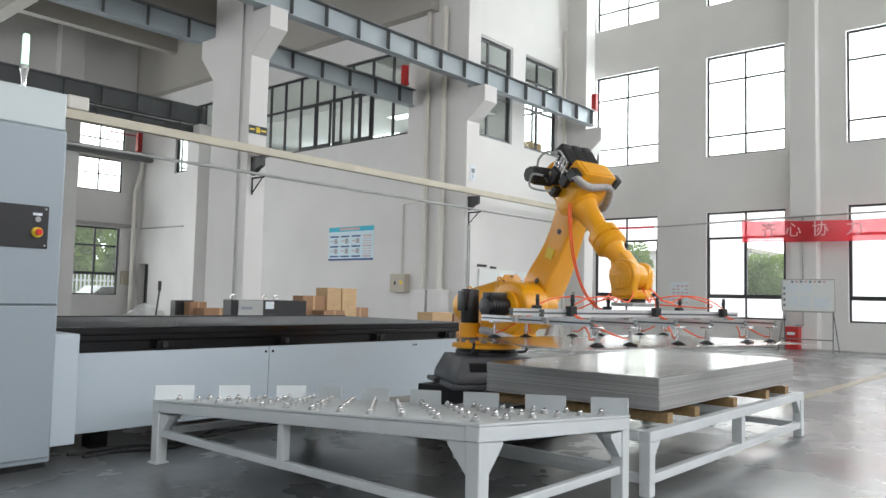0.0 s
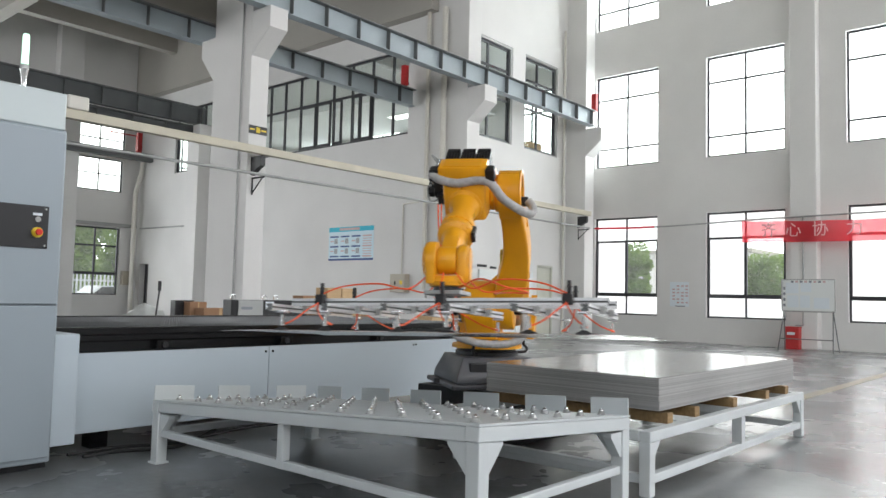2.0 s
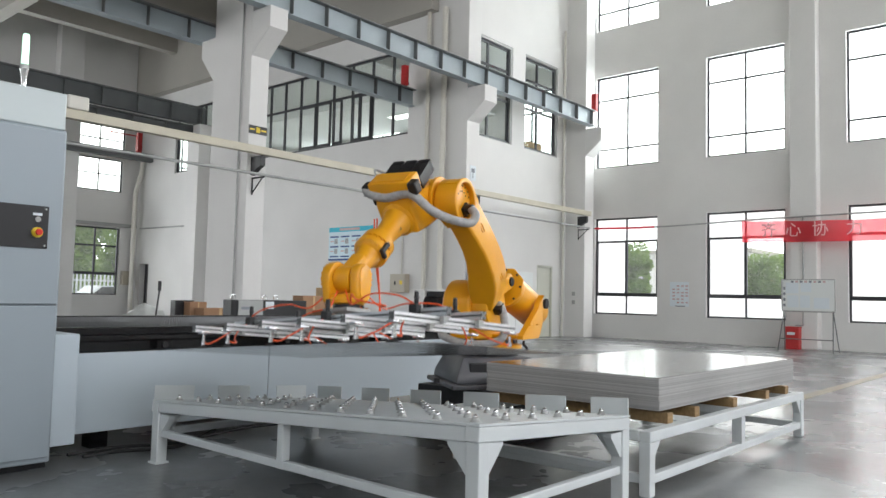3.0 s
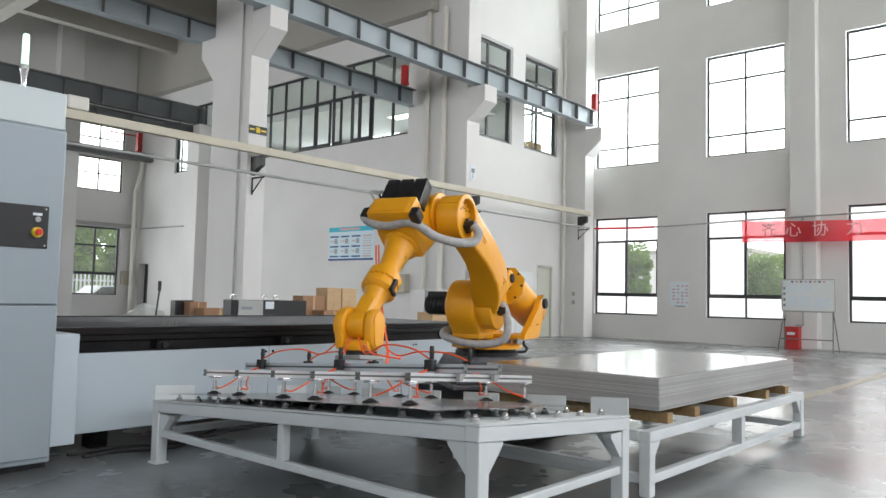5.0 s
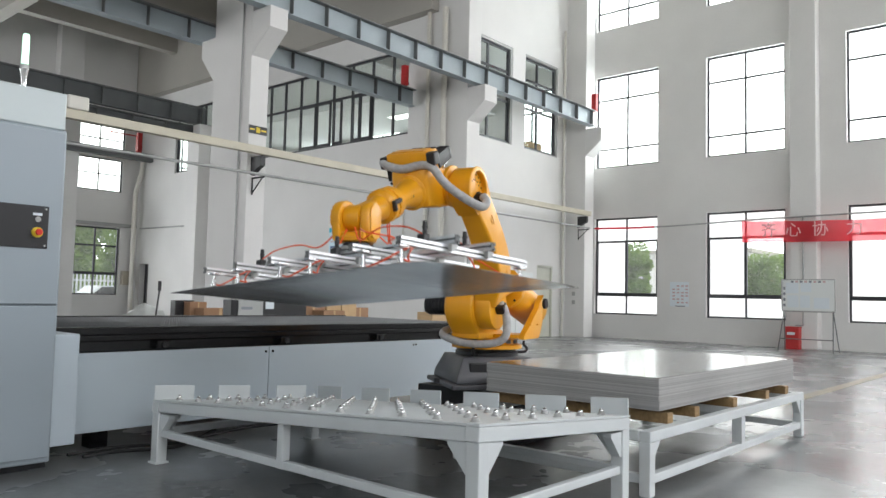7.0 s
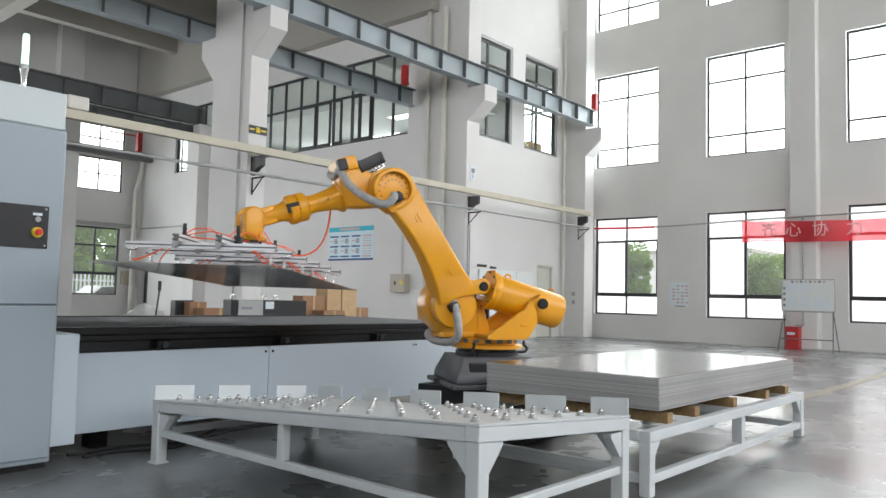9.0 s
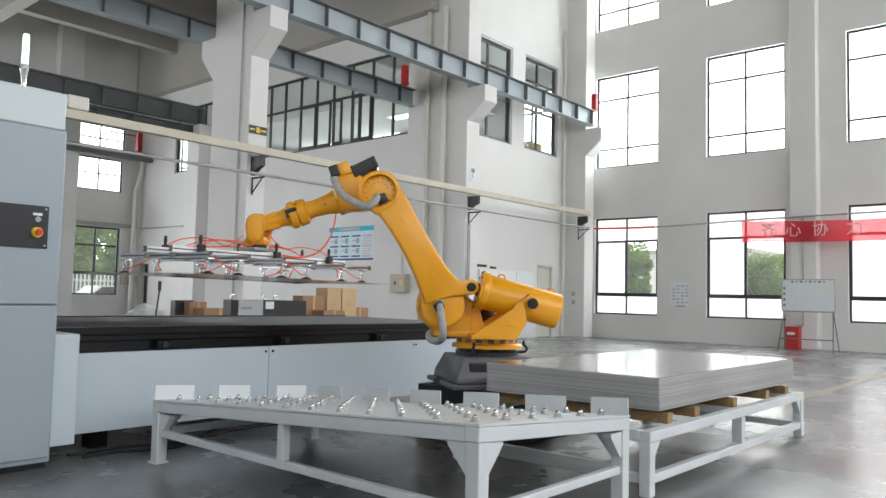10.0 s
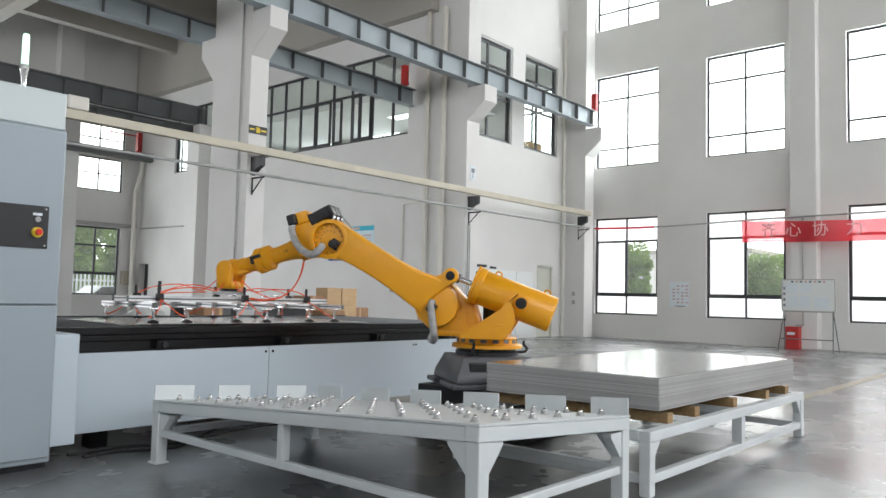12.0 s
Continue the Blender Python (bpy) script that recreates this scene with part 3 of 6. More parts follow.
# conductor channel and cable below the brackets
g = thing("conductor_channel", "long cream painted channel carried along the columns on black arms", "conductor rail")
tagged(g, kind="structure")
part("channel", boxes((2.0, 23.1, 13.33, 13.47, 4.20, 4.36), bevel=0.006), CREAM, g)
for x in (9.55, 16.95, 23.0):
    bm = bmesh.new()
    extrude_outline(bm, [(13.797, 3.80), (13.797, 4.195), (13.44, 4.195), (13.44, 3.98), (13.56, 3.94)], -x - 0.07, -x + 0.05, bevel=0.006, m=Matrix.Rotation(radians(90), 4, "Z"))
    part("arm", bm, BLACK, g)
    bm = bmesh.new()
    tube(bm, (x, 13.36, 3.735), (x, 13.797, 3.735), 0.020, seg=8)
    tube(bm, (x, 13.785, 3.74), (x, 13.785, 3.38), 0.018, seg=8)
    tube(bm, (x, 13.42, 3.73), (x, 13.78, 3.42), 0.014, seg=8)
    part("bracket", bm, BLACK, g)
bm = bmesh.new()
tube(bm, (2.0, 13.4, 3.77), (23.1, 13.4, 3.79), 0.032, seg=10)
part("cable_pipe", bm, GREY, g, "thin grey steel cable pipe")
for x, y in ((9.38, 14.1), (16.9, 13.76), (16.98, 13.76)):
    bm = bmesh.new()
    tube(bm, (x, y, 0.6), (x, y, 3.4 if y < 14 else 8), 0.018, seg=8)
    tagged(obj("conduit", bm, GREY), "thin grey conduit running up the column", "conduit")

# pipes on the office corner
for y, r, x in ((15.28, 0.065, 16.70), (14.62, 0.085, 16.68)):
    p = thing("downpipe", "white plastic drain pipe up the wall corner", "pipe", "drain pipes", pose(x, y, 0))
    bm = bmesh.new()
    tube(bm, (0, 0, 0), (0, 0, 9.9), r, seg=18)
    part("pipe", bm, PIPE, p, smooth=True)
    for z in (2.75, 5.6, 8.6):
        bm = bmesh.new()
        tube(bm, (0, 0, z), (0, 0, z + 0.12), r + 0.012, seg=18)
        part("collar", bm, PIPE, p, smooth=True)
    part("casing", boxes((-0.22, 0.13, -0.27, 0.27, 0, 1.5), bevel=0.01), PLASTER, p, "white boxed casing")


# ---- laser cutting machine ----
YB, ZB = 6.0, 0.985
bed = thing("laser_cutting_bed", "long pale grey laser cutting machine bed with black shuttle rails", "machine")
seams = [2.3, 4.42, 7.2]
for a, b in zip(seams, seams[1:]):
    part("side_panel", boxes((a + 0.003, b - 0.003, YB, YB + 0.05, 0.155, 0.772), bevel=0.006), MACHINE, bed)
part("end_panel", boxes((7.15, 7.2, YB + 0.052, 8.35, 0.155, 0.772), bevel=0.006), MACHINE, bed)
part("core", boxes((2.3, 7.14, YB + 0.054, 8.35, 0.20, 0.77)), ANTHRACITE, bed)
part("rail_beam", boxes((2.3, 7.25, YB + 0.06, YB + 0.22, 0.773, 0.86), bevel=0.006), GLOSS_BLACK, bed)
part("guide_rail", boxes((2.3, 7.3, YB + 0.03, YB + 0.14, 0.862, 0.905), bevel=0.004), GLOSS_BLACK, bed)
part("table_edge", boxes((2.3, 7.3, YB + 0.02, YB + 0.10, 0.908, 0.972), bevel=0.008), GLOSS_BLACK, bed)
part("table_edge", boxes((2.3, 7.3, 8.15, 8.24, 0.90, 0.99), bevel=0.008), GLOSS_BLACK, bed)
part("table_edge", boxes((7.3, 7.36, YB + 0.02, 8.24, 0.90, 0.972), bevel=0.006), CHARCOAL, bed)
part("rail_beam", boxes((2.3, 7.25, 8.05, 8.25, 0.773, 0.895), bevel=0.006), GLOSS_BLACK, bed)
for x in (3.35, 4.62, 5.9, 7.05):
    w = part("roller_block", boxes((x - 0.07, x + 0.07, YB - 0.005, YB + 0.058, 0.785, 0.858), bevel=0.008), GLOSS_BLACK, bed)
    bm = bmesh.new()
    tube(bm, (x, YB - 0.022, 0.82), (x, YB - 0.006, 0.82), 0.026, seg=16)
    part("roller", bm, BLACK, w, smooth=True)
for x in (2.9, 4.9, 6.9):
    part("foot", boxes((x - 0.07, x + 0.07, YB + 0.15, YB + 0.3, 0, 0.2)), GLOSS_BLACK, bed)
    part("foot", boxes((x - 0.07, x + 0.07, 8.0, 8.15, 0, 0.2)), GLOSS_BLACK, bed)
for x in (4.38, 4.46, 6.42, 6.46):
    bm = bmesh.new()
    tube(bm, (x, YB - 0.006, 0.725), (x, YB, 0.725), 0.011, seg=10)
    part("latch", bm, GLOSS_BLACK, bed)
# toothed support slats
first = None
for i in range(96):
    x = 2.36 + i * 0.0512
    if first is None:
        pts = [(0.02, 0.86)]
        n = 46
        for k in range(n):
            y = 0.02 + 2.06 * k / n
            pts += [(y + 0.004, 0.962), (y + 0.0224, ZB)]
        pts += [(2.08, 0.86)]
        bm = bmesh.new()
        extrude_outline(bm, pts[::-1], -0.002, 0.002, m=Matrix.Rotation(radians(90), 4, "Z"))
        first = part("slat", bm, CHARCOAL, bed)
        first.location = (x, YB + 0.09, 0)
    else:
        k = first.copy()
        scene.collection.objects.link(k)
        k.location = (x, YB + 0.09, 0)

cab = thing("laser_machine_housing", "tall pale blue-grey machine housing with a black control plate", "machine")
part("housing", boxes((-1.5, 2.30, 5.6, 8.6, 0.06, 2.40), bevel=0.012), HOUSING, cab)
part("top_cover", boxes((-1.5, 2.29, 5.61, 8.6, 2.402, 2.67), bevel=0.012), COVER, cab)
part("front_door", boxes((1.0, 2.28, 5.575, 5.599, 1.16, 2.38), bevel=0.006), HOUSING, cab)
part("front_door", boxes((1.0, 2.28, 5.575, 5.599, 0.10, 1.145), bevel=0.006), HOUSING, cab)
part("side_casing", boxes((2.302, 2.49, 5.65, 6.9, 0.15, 0.945), bevel=0.012), MACHINE, cab)
part("plinth", boxes((-1.4, 2.2, 5.7, 8.5, 0.0, 0.058)), BLACK, cab)
part("foot", boxes((2.2, 2.32, 5.72, 5.84, 0.0, 0.06)), BLACK, cab)
plate = part("control_plate", boxes((1.70, 2.19, 5.566, 5.574, 1.545, 1.84), bevel=0.002), BLACK, cab, "black control plate with key switch and stop button")
bm = bmesh.new()
tube(bm, (2.115, 5.566, 1.655), (2.115, 5.548, 1.655), 0.036, seg=24)
part("button_ring", bm, LABEL, plate, smooth=True)
bm = bmesh.new()
lathe(bm, [(0.010, 0), (0.012, 0.014), (0.023, 0.02), (0.023, 0.03), (0.018, 0.034)], m=Matrix.Translation((2.115, 5.548, 1.655)) @ Matrix.Rotation(radians(90), 4, "X"))
part("stop_button", bm, BUTTON, plate, smooth=True)
bm = bmesh.new()
tube(bm, (2.115, 5.566, 1.745), (2.115, 5.552, 1.745), 0.020, seg=20)
part("key_switch", bm, CHROME, plate, smooth=True)
part("switch_label", boxes((2.085, 2.145, 5.563, 5.566, 1.772, 1.79)), PAPER, plate)
for x, z in ((2.17, 1.82), (2.17, 1.565), (1.72, 1.82)):
    bm = bmesh.new()
    tube(bm, (x, 5.566, z), (x, 5.562, z), 0.007, seg=10)
    part("screw", bm, CHROME, plate)
tower = thing("signal_tower", "lit pale green signal lamp on a silver stem", "signal lamp", m=pose(2.03, 5.72, 2.67))
bm = bmesh.new()
lathe(bm, [(0.030, 0), (0.030, 0.012), (0.016, 0.02), (0.018, 0.08), (0.027, 0.13), (0.029, 0.14)])
part("stem", bm, CHROME, tower, smooth=True)
bm = bmesh.new()
lathe(bm, [(0.027, 0.141), (0.027, 0.175)])
part("collar", bm, GREY, tower, smooth=True)
bm = bmesh.new()
lathe(bm, [(0.0235, 0.176), (0.0225, 0.38), (0.016, 0.392)])
part("lens", bm, SIGNAL, tower, "glowing pale green lens", smooth=True)


# ---- roller ball alignment table, tipped towards its far corner ----
TX0, TX1, TY0, TY1 = 2.92, 4.46, 2.28, 5.37


def top_z(x, y):
    return 0.668 - 0.072 * (x - TX0) - 0.0665 * (y - TY0)


table = thing("ball_table", "light grey steel ball table tipped towards one corner", "table")
# slab
bm = bmesh.new()
cs = [(TX0, TY0), (TX1, TY0), (TX1, TY1), (TX0, TY1)]
lo = [bm.verts.new((x, y, top_z(x, y) - 0.012)) for x, y in cs]
hi = [bm.verts.new((x, y, top_z(x, y))) for x, y in cs]
bm.faces.new(lo[::-1])
bm.faces.new(hi)
for i in range(4):
    bm.faces.new((lo[i], lo[(i + 1) % 4], hi[(i + 1) % 4], hi[i]))
part("tabletop", bm, TABLE_PAINT, table)


def beam(name, a, b, w, hgt, parent, mat, drop=0.0):
    """A square tube from a to b (centres of its top face)."""
    a, b = Vector(a) - Vector((0, 0, drop)), Vector(b) - Vector((0, 0, drop))
    d = (b - a).normalized()
    s = d.cross(Vector((0, 0, 1))).normalized() * (w / 2)
    u = s.cross(d).normalized() * hgt
    bm = bmesh.new()
    v = [bm.verts.new(p) for p in (a - s, a + s, a + s - u, a - s - u, b - s, b + s, b + s - u, b - s - u)]
    for f in ((0, 1, 2, 3), (7, 6, 5, 4), (0, 4, 5, 1), (1, 5, 6, 2), (2, 6, 7, 3), (3, 7, 4, 0)):
        bm.faces.new([v[i] for i in f])
    bmesh.ops.recalc_face_normals(bm, faces=bm.faces[:])
    bmesh.ops.bevel(bm, geom=bm.edges[:], offset=0.006, segments=2, affect="EDGES", profile=0.5)
    return part(name, bm, mat, parent)


I = 0.045
ring = [(TX0 + I, TY0 + I), (TX1 - I, TY0 + I), (TX1 - I, TY1 - I), (TX0 + I, TY1 - I)]
for (ax, ay), (bx_, by_) in zip(ring, ring[1:] + ring[:1]):
    dx, dy = bx_ - ax, by_ - ay
    n = math.hypot(dx, dy)
    e = 0.045 if abs(dx) > abs(dy) else -0.045
    ex, ey = dx / n * e, dy / n * e
    beam("edge_beam", (ax - ex, ay - ey, top_z(ax - ex, ay - ey) - 0.013), (bx_ + ex, by_ + ey, top_z(bx_ + ex, by_ + ey) - 0.013), 0.088, 0.075, table, TABLE_PAINT)
legs = ring + [(TX0 + I, (TY0 + TY1) / 2 + 0.02), (TX1 - I, (TY0 + TY1) / 2 + 0.02)]
for x, y in legs:
    z = top_z(x, y) - 0.086
    g = 0.042 if (x, y) in ring else 0.03
    part("leg", boxes((x - g, x + g, y - g, y + g, 0.0 if (x, y) in ring else 0.2, z), bevel=0.006), TABLE_PAINT, table)
    if (x, y) in ring:
        part("foot_plate", boxes((x - 0.055, x + 0.055, y - 0.055, y + 0.055, 0.0, 0.014), bevel=0.003), TABLE_PAINT, table)
for (ax, ay), (bx_, by_) in zip(ring, ring[1:] + ring[:1]):
    beam("stretcher", (ax, ay, 0.25), (bx_, by_, 0.25), 0.05, 0.05, table, TABLE_PAINT)
for x, y in ring:
    z = top_z(x, y) - 0.09
    for ux, uy in (((1 if x < 3.5 else -1), 0), (0, (1 if y < 3.5 else -1))):
        bm = bmesh.new()
        ang = math.atan2(uy, ux)
        extrude_outline(bm, [(0.04, -0.005), (0.17, -0.005), (0.17, -0.03), (0.055, -0.16), (0.04, -0.16)], -0.03, 0.03, bevel=0.002, m=Matrix.Translation((x, y, z)) @ Matrix.Rotation(ang, 4, "Z"))
        part("gusset", bm, TABLE_PAINT, table)
TILT_EULER = Vector((0, 0, 1)).rotation_difference(Vector((0.072, 0.0665, 1.0)).normalized())
bm = bmesh.new()
lathe(bm, [(0.027, 0.0005), (0.027, 0.005), (0.022, 0.007), (0.019, 0.018), (0.012, 0.023)], seg=14)
bm2 = bmesh.new()
bmesh.ops.create_uvsphere(bm2, u_segments=14, v_segments=9, radius=0.0145, matrix=Matrix.Translation((0, 0, 0.024)))
first = None
for i in range(6):
    for j in range(12):
        x, y = TX0 + 0.13 + i * 0.255, TY0 + 0.13 + j * 0.255
        m = Matrix.Translation((x, y, top_z(x, y))) @ TILT_EULER.to_matrix().to_4x4()
        if first is None:
            first = part("ball_unit", bm, GREY, table, smooth=True)
            ball = part("ball", bm2, CHROME, first, smooth=True)
            first.matrix_basis = m
        else:
            k, b = first.copy(), ball.copy()
            scene.collection.objects.link(k)
            scene.collection.objects.link(b)
            k.matrix_basis, b.parent = m, k
# stop plates along the two low sides
def stop_plate(x, y, width, along_x):
    z = top_z(x, y)
    m = Matrix.Translation((x, y, z)) @ TILT_EULER.to_matrix().to_4x4() @ Matrix.Rotation(0 if along_x else radians(90), 4, "Z")
    bm = bmesh.new()
    box(bm, -width / 2, width / 2, -0.004, 0.004, -0.07, 0.105, bevel=0.002)
    p = part("stop_plate", bm, TABLE_PAINT, table)
    p.matrix_basis = m


for x, w in ((3.10, 0.33), (3.63, 0.30), (4.21, 0.32)):
    stop_plate(x, TY1 + 0.006, w, True)
for y, w in ((5.17, 0.32), (4.59, 0.33), (4.03, 0.32), (3.48, 0.33), (2.92, 0.33), (2.43, 0.27)):
    stop_plate(TX1 + 0.006, y, w, False)

# ---- stand with the stack of steel sheets ----
rack = thing("sheet_stand", "light grey steel stand carrying sheet metal", "stand")
RX0, RX1, RY0, RY1, RZ = 4.74, 8.02, 2.30, 3.90, 0.425
for a, b in (((RX0, RY0), (RX1, RY0)), ((RX0, RY1), (RX1, RY1)), ((RX0, RY0), (RX0, RY1)), ((RX1, RY0), (RX1, RY1)), ((6.4, RY0), (6.4, RY1))):
    ov = 0.04 if a[0] != b[0] else -0.042
    s = Vector((b[0] - a[0], b[1] - a[1], 0)).normalized() * ov
    beam("edge_beam", (a[0] - s.x, a[1] - s.y, RZ), (b[0] + s.x, b[1] + s.y, RZ), 0.08, 0.07, rack, TABLE_PAINT)
for x in (RX0, RX1):
    for y in (RY0, RY1):
        part("leg", boxes((x - 0.04, x + 0.04, y - 0.04, y + 0.04, 0, RZ - 0.071), bevel=0.006), TABLE_PAINT, rack)
        for ux in ((1 if x < 6 else -1),):
            bm = bmesh.new()
            extrude_outline(bm, [(0.04, -0.07), (0.15, -0.07), (0.04, -0.2)], -0.025, 0.025, m=Matrix.Translation((x, y, RZ)) @ Matrix.Rotation(0 if ux > 0 else math.pi, 4, "Z"))
            part("gusset", bm, TABLE_PAINT, rack)
    beam("stretcher", (x, RY0, 0.14), (x, RY1, 0.14), 0.06, 0.06, rack, TABLE_PAINT)
part("leg", boxes((6.36, 6.44, RY0 - 0.04, RY0 + 0.04, 0.14, RZ - 0.071)), TABLE_PAINT, rack)
for y in (RY0, RY1):
    beam("stretcher", (RX0, y, 0.14), (RX1, y, 0.14), 0.06, 0.06, rack, TABLE_PAINT)
pallet = thing("timber_skid", "raw timber skid under the sheet stack", "pallet")
for x in (5.15, 5.62, 6.4, 7.2, 7.75):
    part("runner", boxes((x - 0.045, x + 0.045, 2.325, 3.86, RZ + 0.001, 0.50), bevel=0.004), WOOD, pallet)
for y in (2.66, 3.09, 3.60):
    part("board", boxes((5.05, 7.95, y - 0.06, y + 0.06, 0.501, 0.522), bevel=0.003), WOOD, pallet)
stack = thing("sheet_stack", "thick stack of bright cold-rolled steel sheets on a timber skid", "metal sheets")
rnd = random.Random(5)
z = 0.5225
zs_end = 0.752
n = 46
first = None
for i in range(n):
    th = (zs_end - 0.5225) / n
    bm = boxes((5.0, 8.0, 2.34, 3.84, 0, th * 0.86))
    k = part("sheet", bm, SHEET if i == n - 1 else SHEET_EDGE, stack)
    k.location = (rnd.uniform(-0.004, 0.004), rnd.uniform(-0.004, 0.004), z)
    z += th


# ---- six-axis robot ----
BX, BY, Z2, A1, A2, A3, D4, D6, LO = 5.836, 4.491, 1.203, 0.454, 1.224, 0.039, 1.197, 0.207, 0.408
robot = thing("industrial_robot", "orange-yellow six-axis robot arm on an anthracite pedestal", "robot", m=pose(BX, BY, 0))


def bolts(bm, centre, axis, radius, r, count, length, start=0.0):
    """A ring of bolt heads round an axis ('y' or 'x')."""
    for i in range(count):
        a = 2 * math.pi * i / count + start
        c = Vector(centre) + (Vector((radius * math.cos(a), 0, radius * math.sin(a))) if axis == "y" else Vector((0, radius * math.cos(a), radius * math.sin(a))))
        d = Vector((0, length, 0)) if axis == "y" else Vector((length, 0, 0))
        tube(bm, c, c + d, r, seg=8)


# fixed foot
bm = bmesh.new()
lo4 = [(-0.415, -0.415), (0.415, -0.415), (0.415, 0.415), (-0.415, 0.415)]
vs = [bm.verts.new((x, y, 0.50)) for x, y in lo4] + [bm.verts.new((x * 0.98, y * 0.98, 0.57)) for x, y in lo4] + [bm.verts.new((x * 0.80, y * 0.80, 0.735)) for x, y in lo4]
bm.faces.new(vs[:4][::-1])
bm.faces.new(vs[8:])
for r in (0, 4):
    for i in range(4):
        bm.faces.new((vs[r + i], vs[r + (i + 1) % 4], vs[r + 4 + (i + 1) % 4], vs[r + 4 + i]))
bmesh.ops.bevel(bm, geom=bm.edges[:], offset=0.014, segments=3, affect="EDGES", profile=0.5)
ped = part("pedestal", bm, ANTHRACITE, robot, "anthracite cast pedestal", smooth=True)
ped.rotation_euler = (0, 0, radians(-34))
bm = bmesh.new()
box(bm, -0.285, -0.10, -0.392, -0.30, 0.595, 0.69, bevel=0.012)
part("pedestal_opening", bm, BLACK, ped)
bm = bmesh.new()
box(bm, -0.30, -0.085, -0.396, -0.36, 0.578, 0.594, bevel=0.004)
part("opening_lip", bm, ANTHRACITE, ped)
part("foot_flange", boxes((-0.47, 0.47, -0.47, 0.47, 0.455, 0.499), bevel=0.012), ANTHRACITE, robot).rotation_euler = (0, 0, radians(-34))
part("stand", boxes((-0.46, 0.46, -0.46, 0.46, 0.03, 0.454), (-0.6, 0.6, -0.6, 0.6, 0, 0.029), bevel=0.008), BLACK, robot, "black steel robot stand")
for x, y in ((-0.60, 0.11), (0.60, -0.11), (-0.11, -0.60), (0.11, 0.60)):
    bm = bmesh.new()
    tube(bm, (x * 0.98, y * 0.98, 0.4995), (x * 0.98, y * 0.98, 0.54), 0.028, seg=6)
    part("anchor_bolt", bm, BLACK, robot)
bm = bmesh.new()
lathe(bm, [(0.30, 0.736), (0.30, 0.775), (0.275, 0.78), (0.275, 0.805)], seg=40)
part("slew_ring", bm, BLACK, robot, smooth=True)
for a in (200, 330):
    bm = bmesh.new()
    c, s = math.cos(radians(a)), math.sin(radians(a))
    pipe_along(bm, [(0.30 * c, 0.30 * s, 0.76), (0.40 * c, 0.40 * s, 0.765), (0.42 * c, 0.42 * s, 0.80), (0.39 * c, 0.39 * s, 0.83), (0.39 * c, 0.39 * s, 0.87)], 0.014, n=5)
    part("limit_switch", bm, BLACK, robot)

# turning body
carousel = part("carousel", lathe(bmesh.new(), [(0.335, 0.806), (0.335, 0.835), (0.325, 0.845), (0.285, 0.85), (0.285, 0.90), (0.27, 0.91)], seg=48), YELLOW, robot, smooth=True)
bm = bmesh.new()
box(bm, -0.05, 0.52, -0.13, 0.15, 0.905, 0.98, bevel=0.02)
extrude_outline(bm, [(0.02, 0.93), (0.50, 0.93), *arc(A1, Z2, 0.235, -35, 150, 14), (0.10, 1.20)], -0.13, 0.15, bevel=0.03)
part("arm_mount", bm, YELLOW, carousel, smooth=True)
for y in (0.151, -0.139):
    bm = bmesh.new()
    extrude_outline(bm, [(0.10, 0.97), (0.17, 0.97), (0.17, 1.19), (0.10, 1.15)], y, y + 0.008, bevel=0.003)
    part("web_rib", bm, YELLOW, carousel)
for y0, y1 in ((0.40, 0.455), (-0.02, 0.035)):
    bm = bmesh.new()
    extrude_outline(bm, [(0.20, 0.905), (0.20, 0.935), (-0.18, 1.19), (-0.20, 1.235), *arc(-0.35, 1.235, 0.088, 70, -40, 9), (-0.30, 1.06), (-0.22, 0.93), (-0.18, 0.905)][::1], y0, y1, bevel=0.012)
    ch = part("cylinder_cheek", bm, YELLOW, carousel, smooth=True)
    bm = bmesh.new()
    s = 1 if y0 > 0.1 else -1
    yo = y1 if s > 0 else y0
    tube(bm, (-0.35, yo - 0.01 * s, 1.235), (-0.35, yo + 0.022 * s, 1.235), 0.050, seg=24, bevel=0.006)
    part("pivot_cap", bm, RUBBER, ch, smooth=True)
    for x in (-0.16, 0.02):
        bm = bmesh.new()
        box(bm, x - 0.035, x + 0.035, min(yo, yo + 0.014 * s), max(yo, yo + 0.014 * s), 1.03, 1.045, bevel=0.004)
        part("lifting_lug", bm, YELLOW, ch)
part("cross_plate", boxes((-0.22, 0.2, -0.20, 0.399, 0.912, 0.945), bevel=0.008), YELLOW, carousel)
bm = bmesh.new()
for i in range(16):
    a = 2 * math.pi * i / 16
    box(bm, 0.27, 0.291, -0.028, 0.028, 0.858, 0.892, m=Matrix.Rotation(a, 4, "Z"))
part("slot_row", bm, STEEL_DARK, carousel)
bm = bmesh.new()
tube(bm, (A1, -0.13, Z2), (A1, -0.17, Z2), 0.15, seg=32, bevel=0.01)
part("gear_cover", bm, YELLOW, carousel, smooth=True)
bm = bmesh.new()
tube(bm, (A1, -0.171, Z2), (A1, -0.41, Z2), 0.085, seg=24, bevel=0.008)
box(bm, A1 - 0.06, A1 + 0.06, -0.39, -0.20, Z2 + 0.06, Z2 + 0.125, bevel=0.01)
for k in range(5):
    tube(bm, (A1, -0.22 - k * 0.036, Z2), (A1, -0.236 - k * 0.036, Z2), 0.092, seg=24)
part("shoulder_motor", bm, BLACK, carousel, "black ribbed servo motor", smooth=True)
bm = bmesh.new()
tube(bm, (-0.02, -0.20, 0.91), (-0.02, -0.20, 1.04), 0.10, seg=24)
part("motor_mount", bm, YELLOW, carousel, smooth=True)
bm = bmesh.new()
